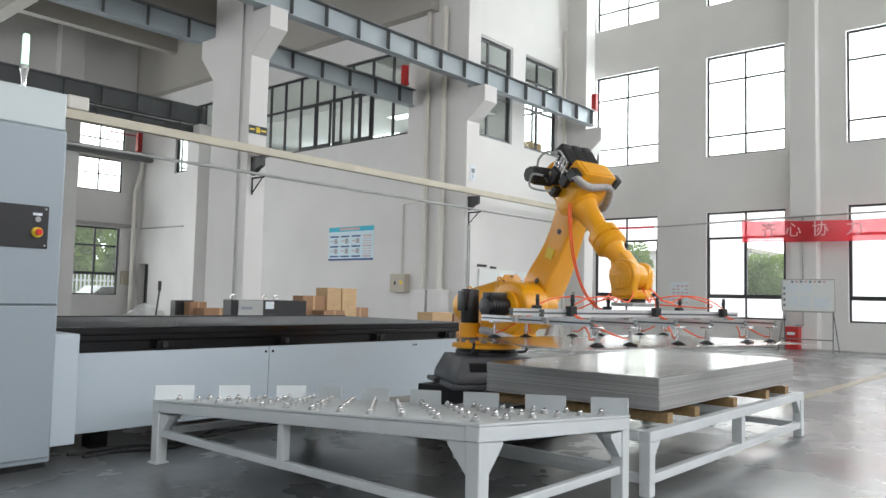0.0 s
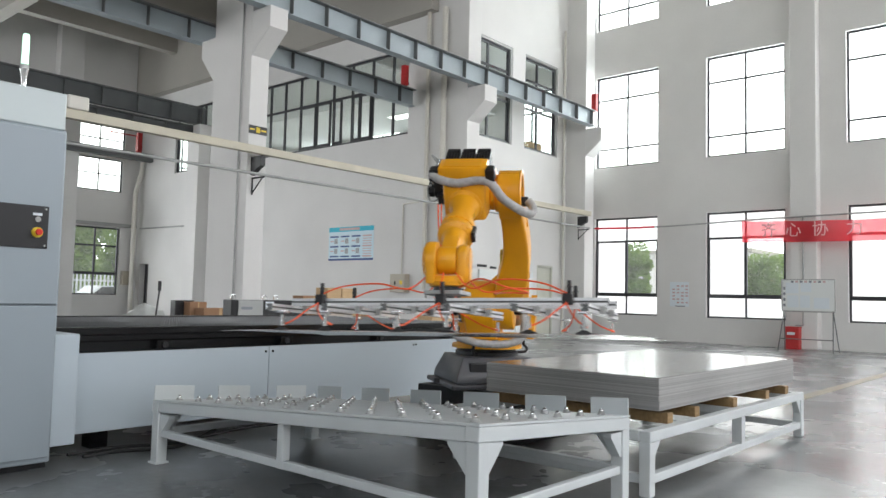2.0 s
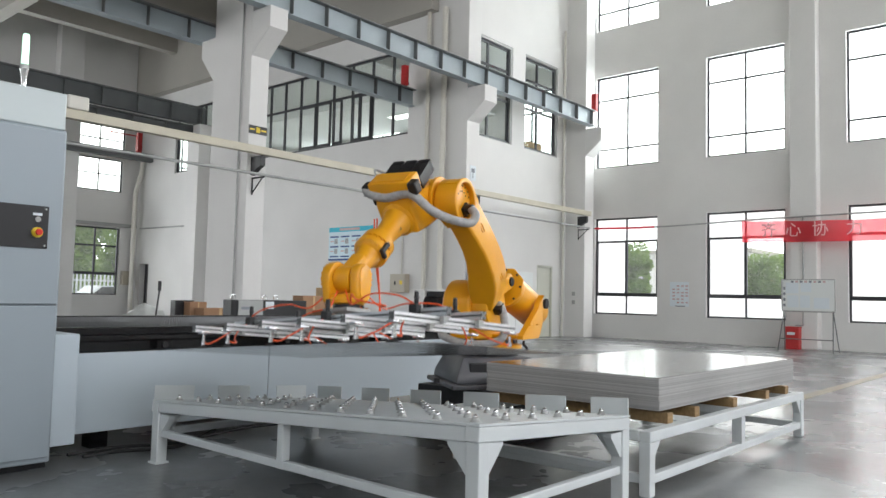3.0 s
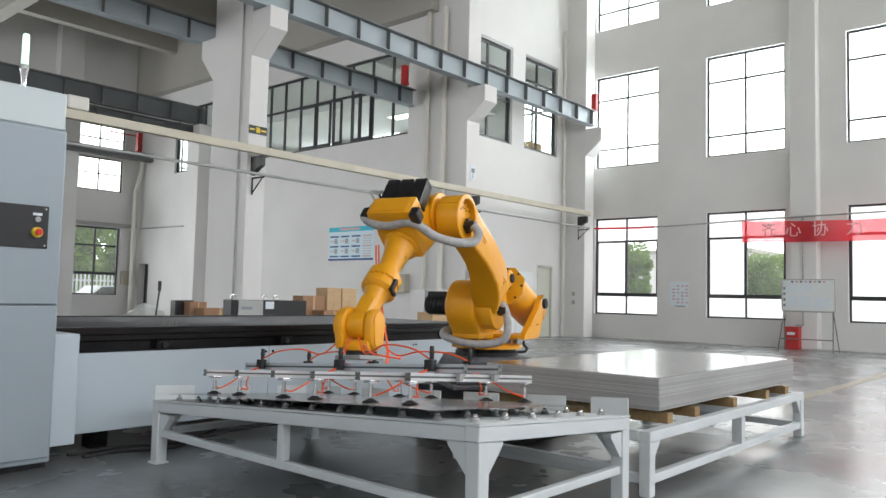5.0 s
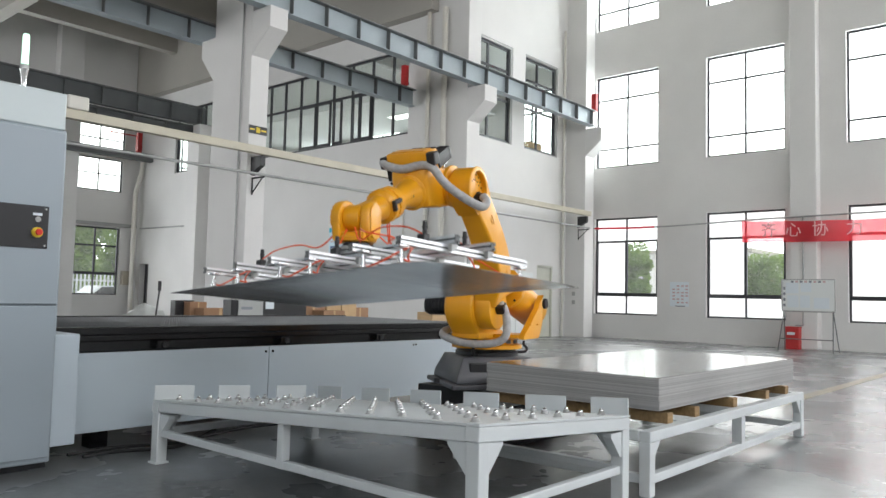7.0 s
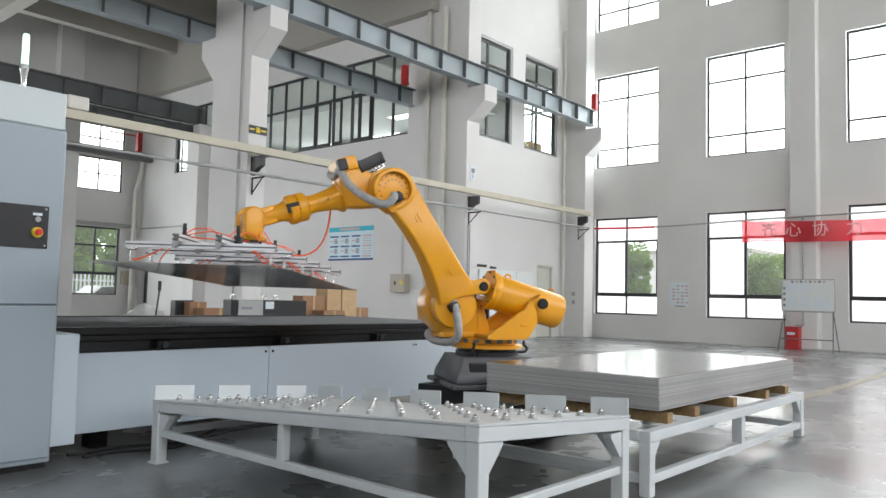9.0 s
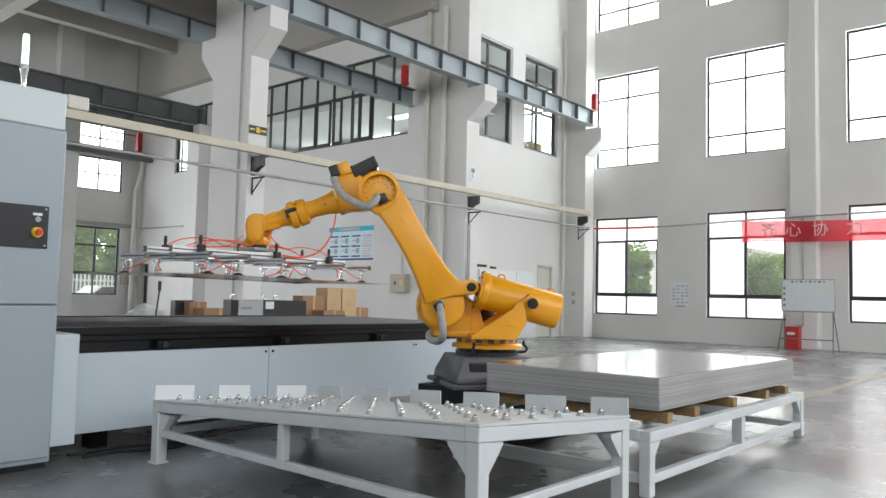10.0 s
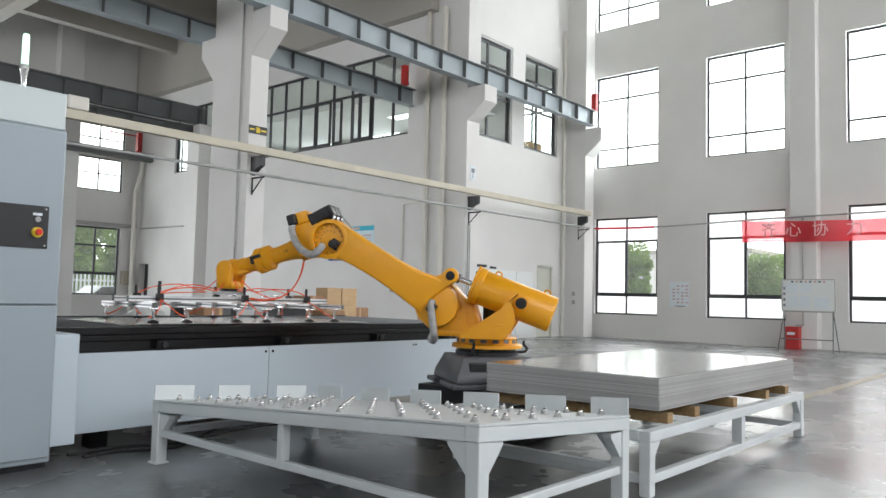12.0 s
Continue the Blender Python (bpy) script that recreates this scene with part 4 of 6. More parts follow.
tube(bm, (-0.02, -0.20, 1.041), (-0.02, -0.20, 1.36), 0.085, seg=24, bevel=0.008)
box(bm, -0.08, 0.04, -0.31, -0.26, 1.15, 1.34, bevel=0.01)
part("slew_motor", bm, BLACK, carousel, "black upright servo motor", smooth=True)
# loose cable loop at the shoulder
bm = bmesh.new()
pipe_along(bm, [(A1 + 0.03, 0.33, Z2 + 0.03), (A1 + 0.03, 0.375, Z2 - 0.03), (A1 + 0.01, 0.39, Z2 - 0.16), (A1 - 0.0, 0.36, Z2 - 0.28), (A1 + 0.03, 0.22, Z2 - 0.335), (A1 + 0.09, 0.0, Z2 - 0.33), (A1 + 0.08, -0.19, Z2 - 0.28), (A1 - 0.04, -0.25, Z2 - 0.24), (A1 - 0.22, -0.26, Z2 - 0.22)], 0.034, seg=14, n=10, ribs=0.06)
part("cable_sleeve", bm, SLEEVE, carousel, "grey woven cable sleeve", smooth=True)

# counterbalance cylinder, turning on its pivot in the cheeks
cylinder = part("counterbalance", bmesh.new(), YELLOW, robot)
bm = bmesh.new()
tube(bm, (-0.30, 0, 0), (0.46, 0, 0), 0.165, seg=36, bevel=0.02)
tube(bm, (0.40, 0, 0), (0.465, 0, 0), 0.178, seg=36, bevel=0.008)
tube(bm, (0, -0.184, 0), (0, 0.179, 0), 0.06, seg=20)
part("cylinder_barrel", bm, YELLOW, cylinder, smooth=True)
bm = bmesh.new()
bolts(bm, (0.486, 0, 0), "x", 0.165, 0.011, 8, 0.009)
tube(bm, (0.486, 0, 0), (0.50, 0, 0), 0.06, seg=24)
tagged(part("bolt_ring", bm, BLACK, cylinder), kind="stuff")
bm = bmesh.new()
extrude_outline(bm, arc(0, 0, 0.198, 22.5, 337.5, 7), 0.466, 0.486, bevel=0.004, m=Matrix.Rotation(radians(-90), 4, "Z"))
part("end_plate", bm, YELLOW, cylinder, smooth=True)
for x in (-0.18, 0.3):
    bm = bmesh.new()
    pipe_along(bm, [(x - 0.03, 0.0, 0.155), (x - 0.02, 0, 0.19), (x + 0.02, 0, 0.19), (x + 0.03, 0, 0.155)], 0.008, n=5)
    part("lifting_eye", bm, YELLOW, cylinder)
rod = part("counterbalance_rod", bmesh.new(), CHROME, robot)
bm = bmesh.new()
tube(bm, (0.03, 0, 0), (0.62, 0, 0), 0.026, seg=18)
part("rod", bm, CHROME, rod, smooth=True)
bm = bmesh.new()
box(bm, -0.05, 0.075, -0.05, 0.05, -0.045, 0.045, bevel=0.012)
part("clevis", bm, BLACK, rod, smooth=True)

# upper arm: origin at the shoulder, z towards the elbow, y to the arm's own side
upper = part("upper_arm", bmesh.new(), YELLOW, robot)
K = A2
# z, rear, front, inner and outer side of the bowed casting
SPINE = [(1.055, -0.174, 0.134, 0.225, LO), (0.98, -0.172, 0.118, 0.235, LO + 0.012), (0.86, -0.168, 0.104, 0.240, LO + 0.028), (0.72, -0.167, 0.094, 0.240, LO + 0.042), (0.58, -0.170, 0.091, 0.226, LO + 0.048),
         (0.44, -0.176, 0.096, 0.195, LO + 0.044), (0.33, -0.184, 0.106, 0.160, LO + 0.028), (0.24, -0.198, 0.118, 0.150, LO + 0.004), (0.16, -0.222, 0.130, 0.150, LO - 0.034), (0.09, -0.235, 0.141, 0.152, LO - 0.070)]


def casting(bm, spine, r):
    """A beam through rounded oblong sections."""
    rings = []
    for k, (z, a, b, c, d) in enumerate(spine):
        ring = []
        for cx, cy, a0 in ((b - r, d - r, 0), (a + r, d - r, 90), (a + r, c + r, 180), (b - r, c + r, 270)):
            for i in range(5):
                w = radians(a0 + 22.5 * i)
                x = cx + r * math.cos(w)
                ring.append(bm.verts.new((x, cy + r * math.sin(w), z + (0.22 * (x - b) if k == len(spine) - 1 else 0))))
        rings.append(ring)
    for p, q in zip(rings, rings[1:]):
        for i in range(len(p)):
            bm.faces.new((p[i], p[(i + 1) % len(p)], q[(i + 1) % len(p)], q[i]))
    bm.faces.new(rings[0][::-1])
    bm.faces.new(rings[-1])
    bmesh.ops.recalc_face_normals(bm, faces=bm.faces[:])
    return bm


arm_shell = part("arm_shell", casting(bmesh.new(), SPINE, 0.024), YELLOW, upper, smooth=True)
# open ring round the elbow gear
EX, EZ = 0.018, K - 0.034
bm = bmesh.new()
extrude_outline(bm, [(-0.172, 1.04), (-0.170, 1.14), *arc(EX, EZ, 0.184, 172, 91, 12), *arc(EX, EZ, 0.150, 91, 449, 40), *arc(EX, EZ, 0.184, 89, 0, 12), (0.176, 1.10), (0.138, 1.02)], 0.232, LO)
part("elbow_ring", bm, YELLOW, upper, smooth=True)
# ear that carries the balancer rod
bm = bmesh.new()
extrude_outline(bm, [(-0.17, 0.22), (-0.215, 0.155), (-0.262, 0.107), *arc(-0.305, 0.02, 0.073, 100, 310, 14), (-0.215, -0.012), (-0.10, 0.036), (0.0, 0.06), (0.0, 0.22)], 0.262, LO - 0.058, bevel=0.016)
part("rod_ear", bm, YELLOW, upper, smooth=True)
bm = bmesh.new()
tube(bm, (0, 0.152, 0), (0, LO - 0.105, 0), 0.205, seg=48, bevel=0.014)
tube(bm, (0, 0.135, 0), (0, 0.1515, 0), 0.225, seg=48, bevel=0.004)
part("shoulder_hub", bm, YELLOW, upper, smooth=True)
bm = bmesh.new()
bolts(bm, (0, 0.130, 0), "y", 0.208, 0.010, 20, 0.005)
tagged(part("bolt_ring", bm, YELLOW, upper), kind="stuff")
for zz in (0.25, 0.74):
    bm = bmesh.new()
    tube(bm, (-0.03, 0.1455 if zz < 0.5 else 0.2365, zz), (-0.03, 0.152 if zz < 0.5 else 0.242, zz), 0.026, seg=20)
    part("core_hole", bm, BLACK, upper, "dark round casting hole")
bm = bmesh.new()
tube(bm, (-0.305, LO - 0.062, 0.02), (-0.305, LO - 0.04, 0.02), 0.042, seg=24, bevel=0.005)
tube(bm, (-0.305, 0.0, 0.02), (-0.305, LO - 0.08, 0.02), 0.035, seg=20)
part("rod_pin", bm, RUBBER, upper, smooth=True)
bm = bmesh.new()
tube(bm, (EX, 0.20, EZ), (EX, LO - 0.036, EZ), 0.1495, seg=40, bevel=0.004)
part("elbow_cover", bm, YELLOW, upper, smooth=True)
bm = bmesh.new()
lathe(bm, [(0.150, -0.006), (0.151, 0.003), (0.156, 0.008), (0.180, 0.008), (0.187, 0.003), (0.189, -0.006)], seg=44, m=Matrix.Translation((EX, LO, EZ)) @ Matrix.Rotation(radians(-90), 4, "X"), ring=True)
part("cover_rim", bm, YELLOW, upper, smooth=True)
bm = bmesh.new()
bolts(bm, (EX, LO - 0.0358, EZ), "y", 0.128, 0.008, 16, 0.006)
for k in range(7):
    a = radians(40 + 24 * k)
    tube(bm, (EX + 0.085 * math.cos(a), LO - 0.0358, EZ + 0.085 * math.sin(a)), (EX + 0.085 * math.cos(a), LO - 0.031, EZ + 0.085 * math.sin(a)), 0.007, seg=8)
tagged(part("bolt_ring", bm, BOLT, upper), kind="stuff")
for x, yy, zz in ((-0.03, LO + 0.026, 0.86), (-0.04, LO + 0.026, 0.33)):
    bm = bmesh.new()
    pipe_along(bm, [(x - 0.02, yy - 0.006, zz + 0.05), (x - 0.016, yy + 0.004, zz + 0.035), (x - 0.012, yy + 0.006, zz), (x - 0.016, yy + 0.004, zz - 0.035), (x - 0.02, yy - 0.006, zz - 0.05)], 0.0035, n=4)
    pipe_along(bm, [(x + 0.012, yy - 0.006, zz + 0.04), (x + 0.018, yy + 0.005, zz), (x + 0.012, yy - 0.006, zz - 0.04)], 0.0035, n=4)
    part("cast_mark", bm, YELLOW, upper)
bm = bmesh.new()
box(bm, -0.075, 0.015, 0.198, 0.216, 0.475, 0.575)
part("warning_label", bm, LABEL, upper, "small yellow warning label")
bm = bmesh.new()
tube(bm, (0.03, LO - 0.036, K - 0.105), (0.03, LO + 0.05, K - 0.105), 0.040, seg=20, bevel=0.006)
box(bm, -0.02, 0.075, LO - 0.036, LO - 0.005, K - 0.152, K - 0.065, bevel=0.01)
part("cable_clamp", bm, BLACK, upper, smooth=True)
bm = bmesh.new()
box(bm, -0.005, 0.085, LO - 0.106, LO - 0.02, -0.03, 0.05, bevel=0.012)
part("cable_clamp", bm, BLACK, upper, smooth=True)

# forearm: origin at the elbow, x along the arm
fore = part("forearm", bmesh.new(), YELLOW, robot)
bm = bmesh.new()
tube(bm, (0, -0.03, 0), (0, 0.165, 0), 0.158, seg=40, bevel=0.012)
tube(bm, (0, 0.166, 0), (0, 0.198, 0), 0.172, seg=40, bevel=0.006)
extrude_outline(bm, [(-0.10, -0.10), (0.05, -0.155), (0.24, -0.12), (0.40, -0.075), (0.40, 0.155), (0.345, 0.26), (0.16, 0.24), (0.10, 0.17), (-0.06, 0.14)], -0.03, 0.165, bevel=0.028)
extrude_outline(bm, [(0.20, 0.0), (0.27, -0.085), (0.40, -0.082), (0.40, 0.155), (0.36, 0.26), (0.19, 0.25), (0.17, 0.14)], -0.16, -0.02, bevel=0.026)
part("elbow_housing", bm, YELLOW, fore, smooth=True)
bm = bmesh.new()
bolts(bm, (0, 0.1585, 0), "y", 0.163, 0.008, 20, 0.008)
tagged(part("bolt_ring", bm, YELLOW, fore), kind="stuff")
bm = bmesh.new()
box(bm, 0.19, 0.372, -0.19, 0.18, 0.235, 0.352, bevel=0.015)
part("motor_flange", bm, YELLOW, fore, smooth=True)
bm = bmesh.new()
box(bm, 0.215, 0.352, -0.15, 0.14, 0.3525, 0.360, bevel=0.003)
part("flange_lid", bm, YELLOW, fore)
for y in (-0.121, 0.0, 0.121):
    tilt = Matrix.Translation((0.189, y, 0.24)) @ Matrix.Rotation(radians(9), 4, "Y")
    flutes = []
    for k in range(5):
        a = -0.046 + 0.023 * k
        flutes += [(a - 0.008, 0.052), (a + 0.008, 0.052), (a + 0.009, 0.043), (a + 0.014, 0.043)]
    flutes = flutes[:-2] + [(0.056, 0.042), (0.056, -0.042)]
    for k in range(5):
        a = 0.046 - 0.023 * k
        flutes += [(a + 0.008, -0.052), (a - 0.008, -0.052), (a - 0.009, -0.043), (a - 0.014, -0.043)]
    flutes = flutes[:-2] + [(-0.056, -0.042), (-0.056, 0.042)]
    bm = bmesh.new()
    extrude_outline(bm, flutes, 0.03, 0.205, m=tilt @ Matrix.Rotation(radians(90), 4, "Z"))
    box(bm, -0.252, -0.203, -0.054, 0.054, -0.054, 0.054, bevel=0.010, m=tilt)
    box(bm, -0.032, -0.001, -0.057, 0.057, -0.057, 0.057, bevel=0.005, m=tilt)
    part("wrist_motor", bm, BLACK, fore, "black ribbed servo motor", smooth=True)
    bm = bmesh.new()
    pipe_along(bm, [tilt @ Vector(p) for p in ((-0.225, 0.0, -0.05), (-0.225, 0.0, -0.075), (-0.21, 0.0, -0.088), (-0.15, 0.0, -0.09))], 0.014, seg=12, n=5)
    part("cable_plug", bm, CHROME, fore, "silver cable plug", smooth=True)
# motor of the elbow, with its end cap
bm = bmesh.new()
tube(bm, (0.0, -0.031, 0.0), (0.0, -0.075, 0.0), 0.105, seg=32, bevel=0.006)
part("motor_mount", bm, YELLOW, fore, smooth=True)
bm = bmesh.new()
box(bm, -0.062, 0.062, -0.30, -0.0755, -0.062, 0.062, bevel=0.018)
tube(bm, (0, -0.3005, 0), (0, -0.345, 0), 0.075, 0.066, seg=8)
tube(bm, (0, -0.095, 0), (0, -0.115, 0), 0.080, seg=8)
part("elbow_motor", bm, BLACK, fore, "black servo motor with an eight-sided cap")
bm = bmesh.new()
lathe(bm, [(0.14, 0.38), (0.14, 0.405), (0.118, 0.42), (0.096, 0.50), (0.080, 0.64), (0.088, 0.70)], seg=36, m=Matrix.Translation((0, 0, A3)) @ Matrix.Rotation(radians(90), 4, "Y"))
part("forearm_tube", bm, YELLOW, fore, smooth=True)
bm = bmesh.new()
lathe(bm, [(0.100, 0.70), (0.126, 0.72), (0.128, 0.785), (0.114, 0.79), (0.114, 0.81), (0.131, 0.815), (0.131, 0.865), (0.112, 0.885), (0.09, 0.90)], seg=40, m=Matrix.Translation((0, 0, A3)) @ Matrix.Rotation(radians(90), 4, "Y"))
part("wrist_collar", bm, YELLOW, fore, smooth=True)
bm = bmesh.new()
bolts(bm, (0.785, 0, A3), "x", 0.121, 0.008, 18, 0.012)
bolts(bm, (0.866, 0, A3), "x", 0.120, 0.008, 18, 0.012)
bolts(bm, (0.405, 0, A3), "x", 0.128, 0.008, 16, 0.010)
tagged(part("bolt_ring", bm, YELLOW, fore), kind="stuff")
bm = bmesh.new()
box(bm, 0.79, 0.90, 0.115, 0.148, A3 + 0.015, A3 + 0.05, bevel=0.008)
box(bm, 0.87, 0.90, 0.115, 0.148, A3 - 0.03, A3 + 0.02, bevel=0.008)
part("hose_block", bm, BLACK, fore)
bm = bmesh.new()
lathe(bm, [(0.100, 0.885), (0.080, 0.94), (0.070, 1.08)], seg=28, m=Matrix.Translation((0, 0, A3)) @ Matrix.Rotation(radians(90), 4, "Y"))
tube(bm, (D4, -0.064, A3), (D4, 0.066, A3), 0.095, seg=32, bevel=0.012)
extrude_outline(bm, [(0.99, A3 - 0.08), (D4, A3 - 0.075), (D4, A3 + 0.075), (0.99, A3 + 0.08)], -0.06, 0.062, bevel=0.02)
part("wrist_fork", bm, YELLOW, fore, smooth=True)
bm = bmesh.new()
for k in range(5):
    box(bm, 0.515 + k * 0.018, 0.528 + k * 0.018, 0.084, 0.0935 - k * 0.0026, A3 - 0.011, A3 + 0.011)
part("printed_mark", bm, BLACK, fore, "small dark maker's mark")
# sleeve over the elbow, with its black holders
bm = bmesh.new()
pipe_along(bm, [(0.045, LO + 0.05, -0.085), (0.085, LO + 0.09, -0.125), (0.17, LO + 0.075, -0.14), (0.28, LO - 0.01, -0.04), (0.35, 0.29, 0.09), (0.37, 0.21, 0.22), (0.365, 0.12, 0.25), (0.375, -0.05, 0.23), (0.37, -0.18, 0.26), (0.33, -0.25, 0.29)], 0.034, seg=12, n=8, ribs=0.05)
part("cable_sleeve", bm, SLEEVE, fore, "grey woven cable sleeve", smooth=True)
bm = bmesh.new()
box(bm, 0.30, 0.39, 0.17, 0.245, 0.24, 0.345, bevel=0.014)
part("sleeve_holder", bm, BLACK, fore)
bm = bmesh.new()
box(bm, 0.26, 0.36, -0.265, -0.192, 0.23, 0.325, bevel=0.014)
part("sleeve_holder", bm, BLACK, fore)
bm = bmesh.new()
box(bm, 0.09, 0.19, -0.255, -0.165, 0.06, 0.19, bevel=0.010)
box(bm, 0.22, 0.30, -0.245, -0.192, 0.12, 0.225, bevel=0.010)
box(bm, 0.20, 0.25, -0.235, -0.165, -0.02, 0.07, bevel=0.008)
for k in range(3):
    tube(bm, (0.10 + 0.035 * k, -0.26, 0.08), (0.10 + 0.035 * k, -0.30, 0.08), 0.012, seg=10)
part("valve_block", bm, BLACK, fore)
bm = bmesh.new()
for k in range(4):
    tube(bm, (0.075 + 0.04 * k, -0.215, 0.16), (0.045 + 0.04 * k, -0.215, 0.27 + 0.03 * (k % 2)), 0.012, seg=10)
    tube(bm, (0.070 + 0.04 * k, -0.215, 0.19), (0.064 + 0.04 * k, -0.215, 0.205), 0.018, seg=10)
tube(bm, (0.15, -0.262, 0.10), (0.15, -0.31, 0.16), 0.012, seg=10)
part("hose_fittings", bm, CHROME, fore, "silver hose fittings", smooth=True)
bm = bmesh.new()
pipe_along(bm, [(0.05, -0.22, 0.25), (-0.03, -0.27, 0.24), (-0.09, -0.25, 0.12), (-0.06, -0.24, 0.04)], 0.010, n=6)
pipe_along(bm, [(0.12, -0.22, 0.28), (0.20, -0.27, 0.26), (0.28, -0.24, 0.26)], 0.009, n=6)
pipe_along(bm, [(0.10, -0.30, 0.08), (0.04, -0.35, 0.03), (0.08, -0.34, -0.06), (0.16, -0.28, -0.03), (0.21, -0.23, 0.02)], 0.010, n=6)
pipe_along(bm, [(0.16, -0.22, 0.29), (0.08, -0.28, 0.33), (0.0, -0.24, 0.25), (-0.03, -0.14, 0.24)], 0.009, n=6)
part("air_line", bm, GREY, fore)

# two loose air hoses between forearm and gripper, in short links
LINKS = 14
HOSE_LINKS = []
for length in (1.16, 1.26):
    bundle = []
    for k in range(LINKS):
        bm = bmesh.new()
        tube(bm, (0, 0, -length / LINKS * 0.54), (0, 0, length / LINKS * 0.54), 0.0062, seg=10)
        bundle.append(part("air_hose", bm, HOSE, robot, "orange air hose", smooth=True))
    HOSE_LINKS.append((bundle, length))

# hand: origin at the wrist centre, z up from the flange
hand = part("wrist_head", bmesh.new(), YELLOW, robot)
bm = bmesh.new()
tube(bm, (0, -0.142, 0), (0, -0.066, 0), 0.130, seg=40, bevel=0.014)
tube(bm, (0, -0.157, 0), (0, -0.1422, 0), 0.106, seg=36, bevel=0.006)
part("pitch_hub", bm, YELLOW, hand, smooth=True)
bm = bmesh.new()
extrude_outline(bm, [*arc(0, 0.02, 0.088, 0, 180, 12), *arc(0, -0.10, 0.078, 180, 360, 12)], 0.066, 0.148, bevel=0.026)
extrude_outline(bm, [*arc(0, 0.02, 0.070, 0, 180, 12), *arc(0, -0.10, 0.060, 180, 360, 12)], 0.1482, 0.156, bevel=0.003)
part("gear_case", bm, YELLOW, hand, smooth=True)
bm = bmesh.new()
extrude_outline(bm, [(-0.125, -0.04), (-0.105, -0.165), (0.105, -0.165), (0.125, -0.04)], -0.137, -0.070, bevel=0.02)
box(bm, -0.095, 0.095, -0.12, 0.12, -0.172, -0.105, bevel=0.025)
lathe(bm, [(0.088, -0.182), (0.122, -0.176), (0.126, -0.150), (0.105, -0.125)], seg=32)
part("wrist_body", bm, YELLOW, hand, smooth=True)
for k in range(3):
    bm = bmesh.new()
    a0 = 90 + 120 * k
    extrude_outline(bm, [*arc(0, 0, 0.072, a0 - 42, a0 + 42, 8), *arc(0, 0, 0.034, a0 + 30, a0 - 30, 5)], -0.161, -0.1565, bevel=0.002)
    part("hub_pad", bm, YELLOW, hand)
bm = bmesh.new()
bolts(bm, (0, -0.161, 0), "y", 0.090, 0.006, 14, 0.004)
bolts(bm, (0, -0.1455, 0), "y", 0.119, 0.006, 18, 0.004)
tagged(part("bolt_ring", bm, YELLOW, hand), kind="stuff")
bm = bmesh.new()
bolts(bm, (0, 0.152, 0.0), "y", 0.078, 0.006, 12, 0.005)
tagged(part("bolt_ring", bm, YELLOW, hand), kind="stuff")
bm = bmesh.new()
tube(bm, (0, 0, -D6), (0, 0, -0.181), 0.095, seg=30)
part("flange", bm, BLACK, hand, smooth=True)

# ---- vacuum gripper: origin on the flange, x along the cross bars, y along the rails ----
grip = thing("vacuum_gripper", "aluminium profile gripper frame with black suction cups and orange hoses", "gripper")
VS = (-1.03, -0.622, -0.206, 0.206, 0.622, 1.03)
ZC, ZR, ZS = -0.138, -0.084, -0.285
part("adapter", boxes((-0.11, 0.11, -0.13, 0.13, -0.030, -0.001), bevel=0.006), GREY, grip)


def profile(bm, a, b, s, axis):
    """A slotted aluminium bar of width s; the slots' shade is coloured in, the end caps are dark."""
    g, d = s * 0.12, s * 0.24
    h = s / 2
    q = [(-h, -h), (-g, -h), (-g, -h + d), (g, -h + d), (g, -h), (h, -h), (h, -g), (h - d, -g), (h - d, g), (h, g), (h, h), (g, h), (g, h - d), (-g, h - d), (-g, h), (-h, h), (-h, g), (-h + d, g), (-h + d, -g), (-h, -g)]
    (x0, y0, z0), (x1, y1, z1) = a, b
    if axis == "y":
        rows = [[bm.verts.new((x0 + u, y, z0 + w)) for u, w in q] for y in (y0, y1)]
    else:
        rows = [[bm.verts.new((x, y0 + u, z0 + w)) for u, w in q] for x in (x0, x1)]
    n = len(q)
    fs = [bm.faces.new(rows[0]), bm.faces.new(rows[1][::-1])]
    for i in range(n):
        fs.append(bm.faces.new((rows[0][(i + 1) % n], rows[0][i], rows[1][i], rows[1][(i + 1) % n])))
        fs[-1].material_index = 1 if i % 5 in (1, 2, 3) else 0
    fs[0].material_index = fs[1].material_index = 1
    bmesh.ops.recalc_face_normals(bm, faces=fs)
    return bm


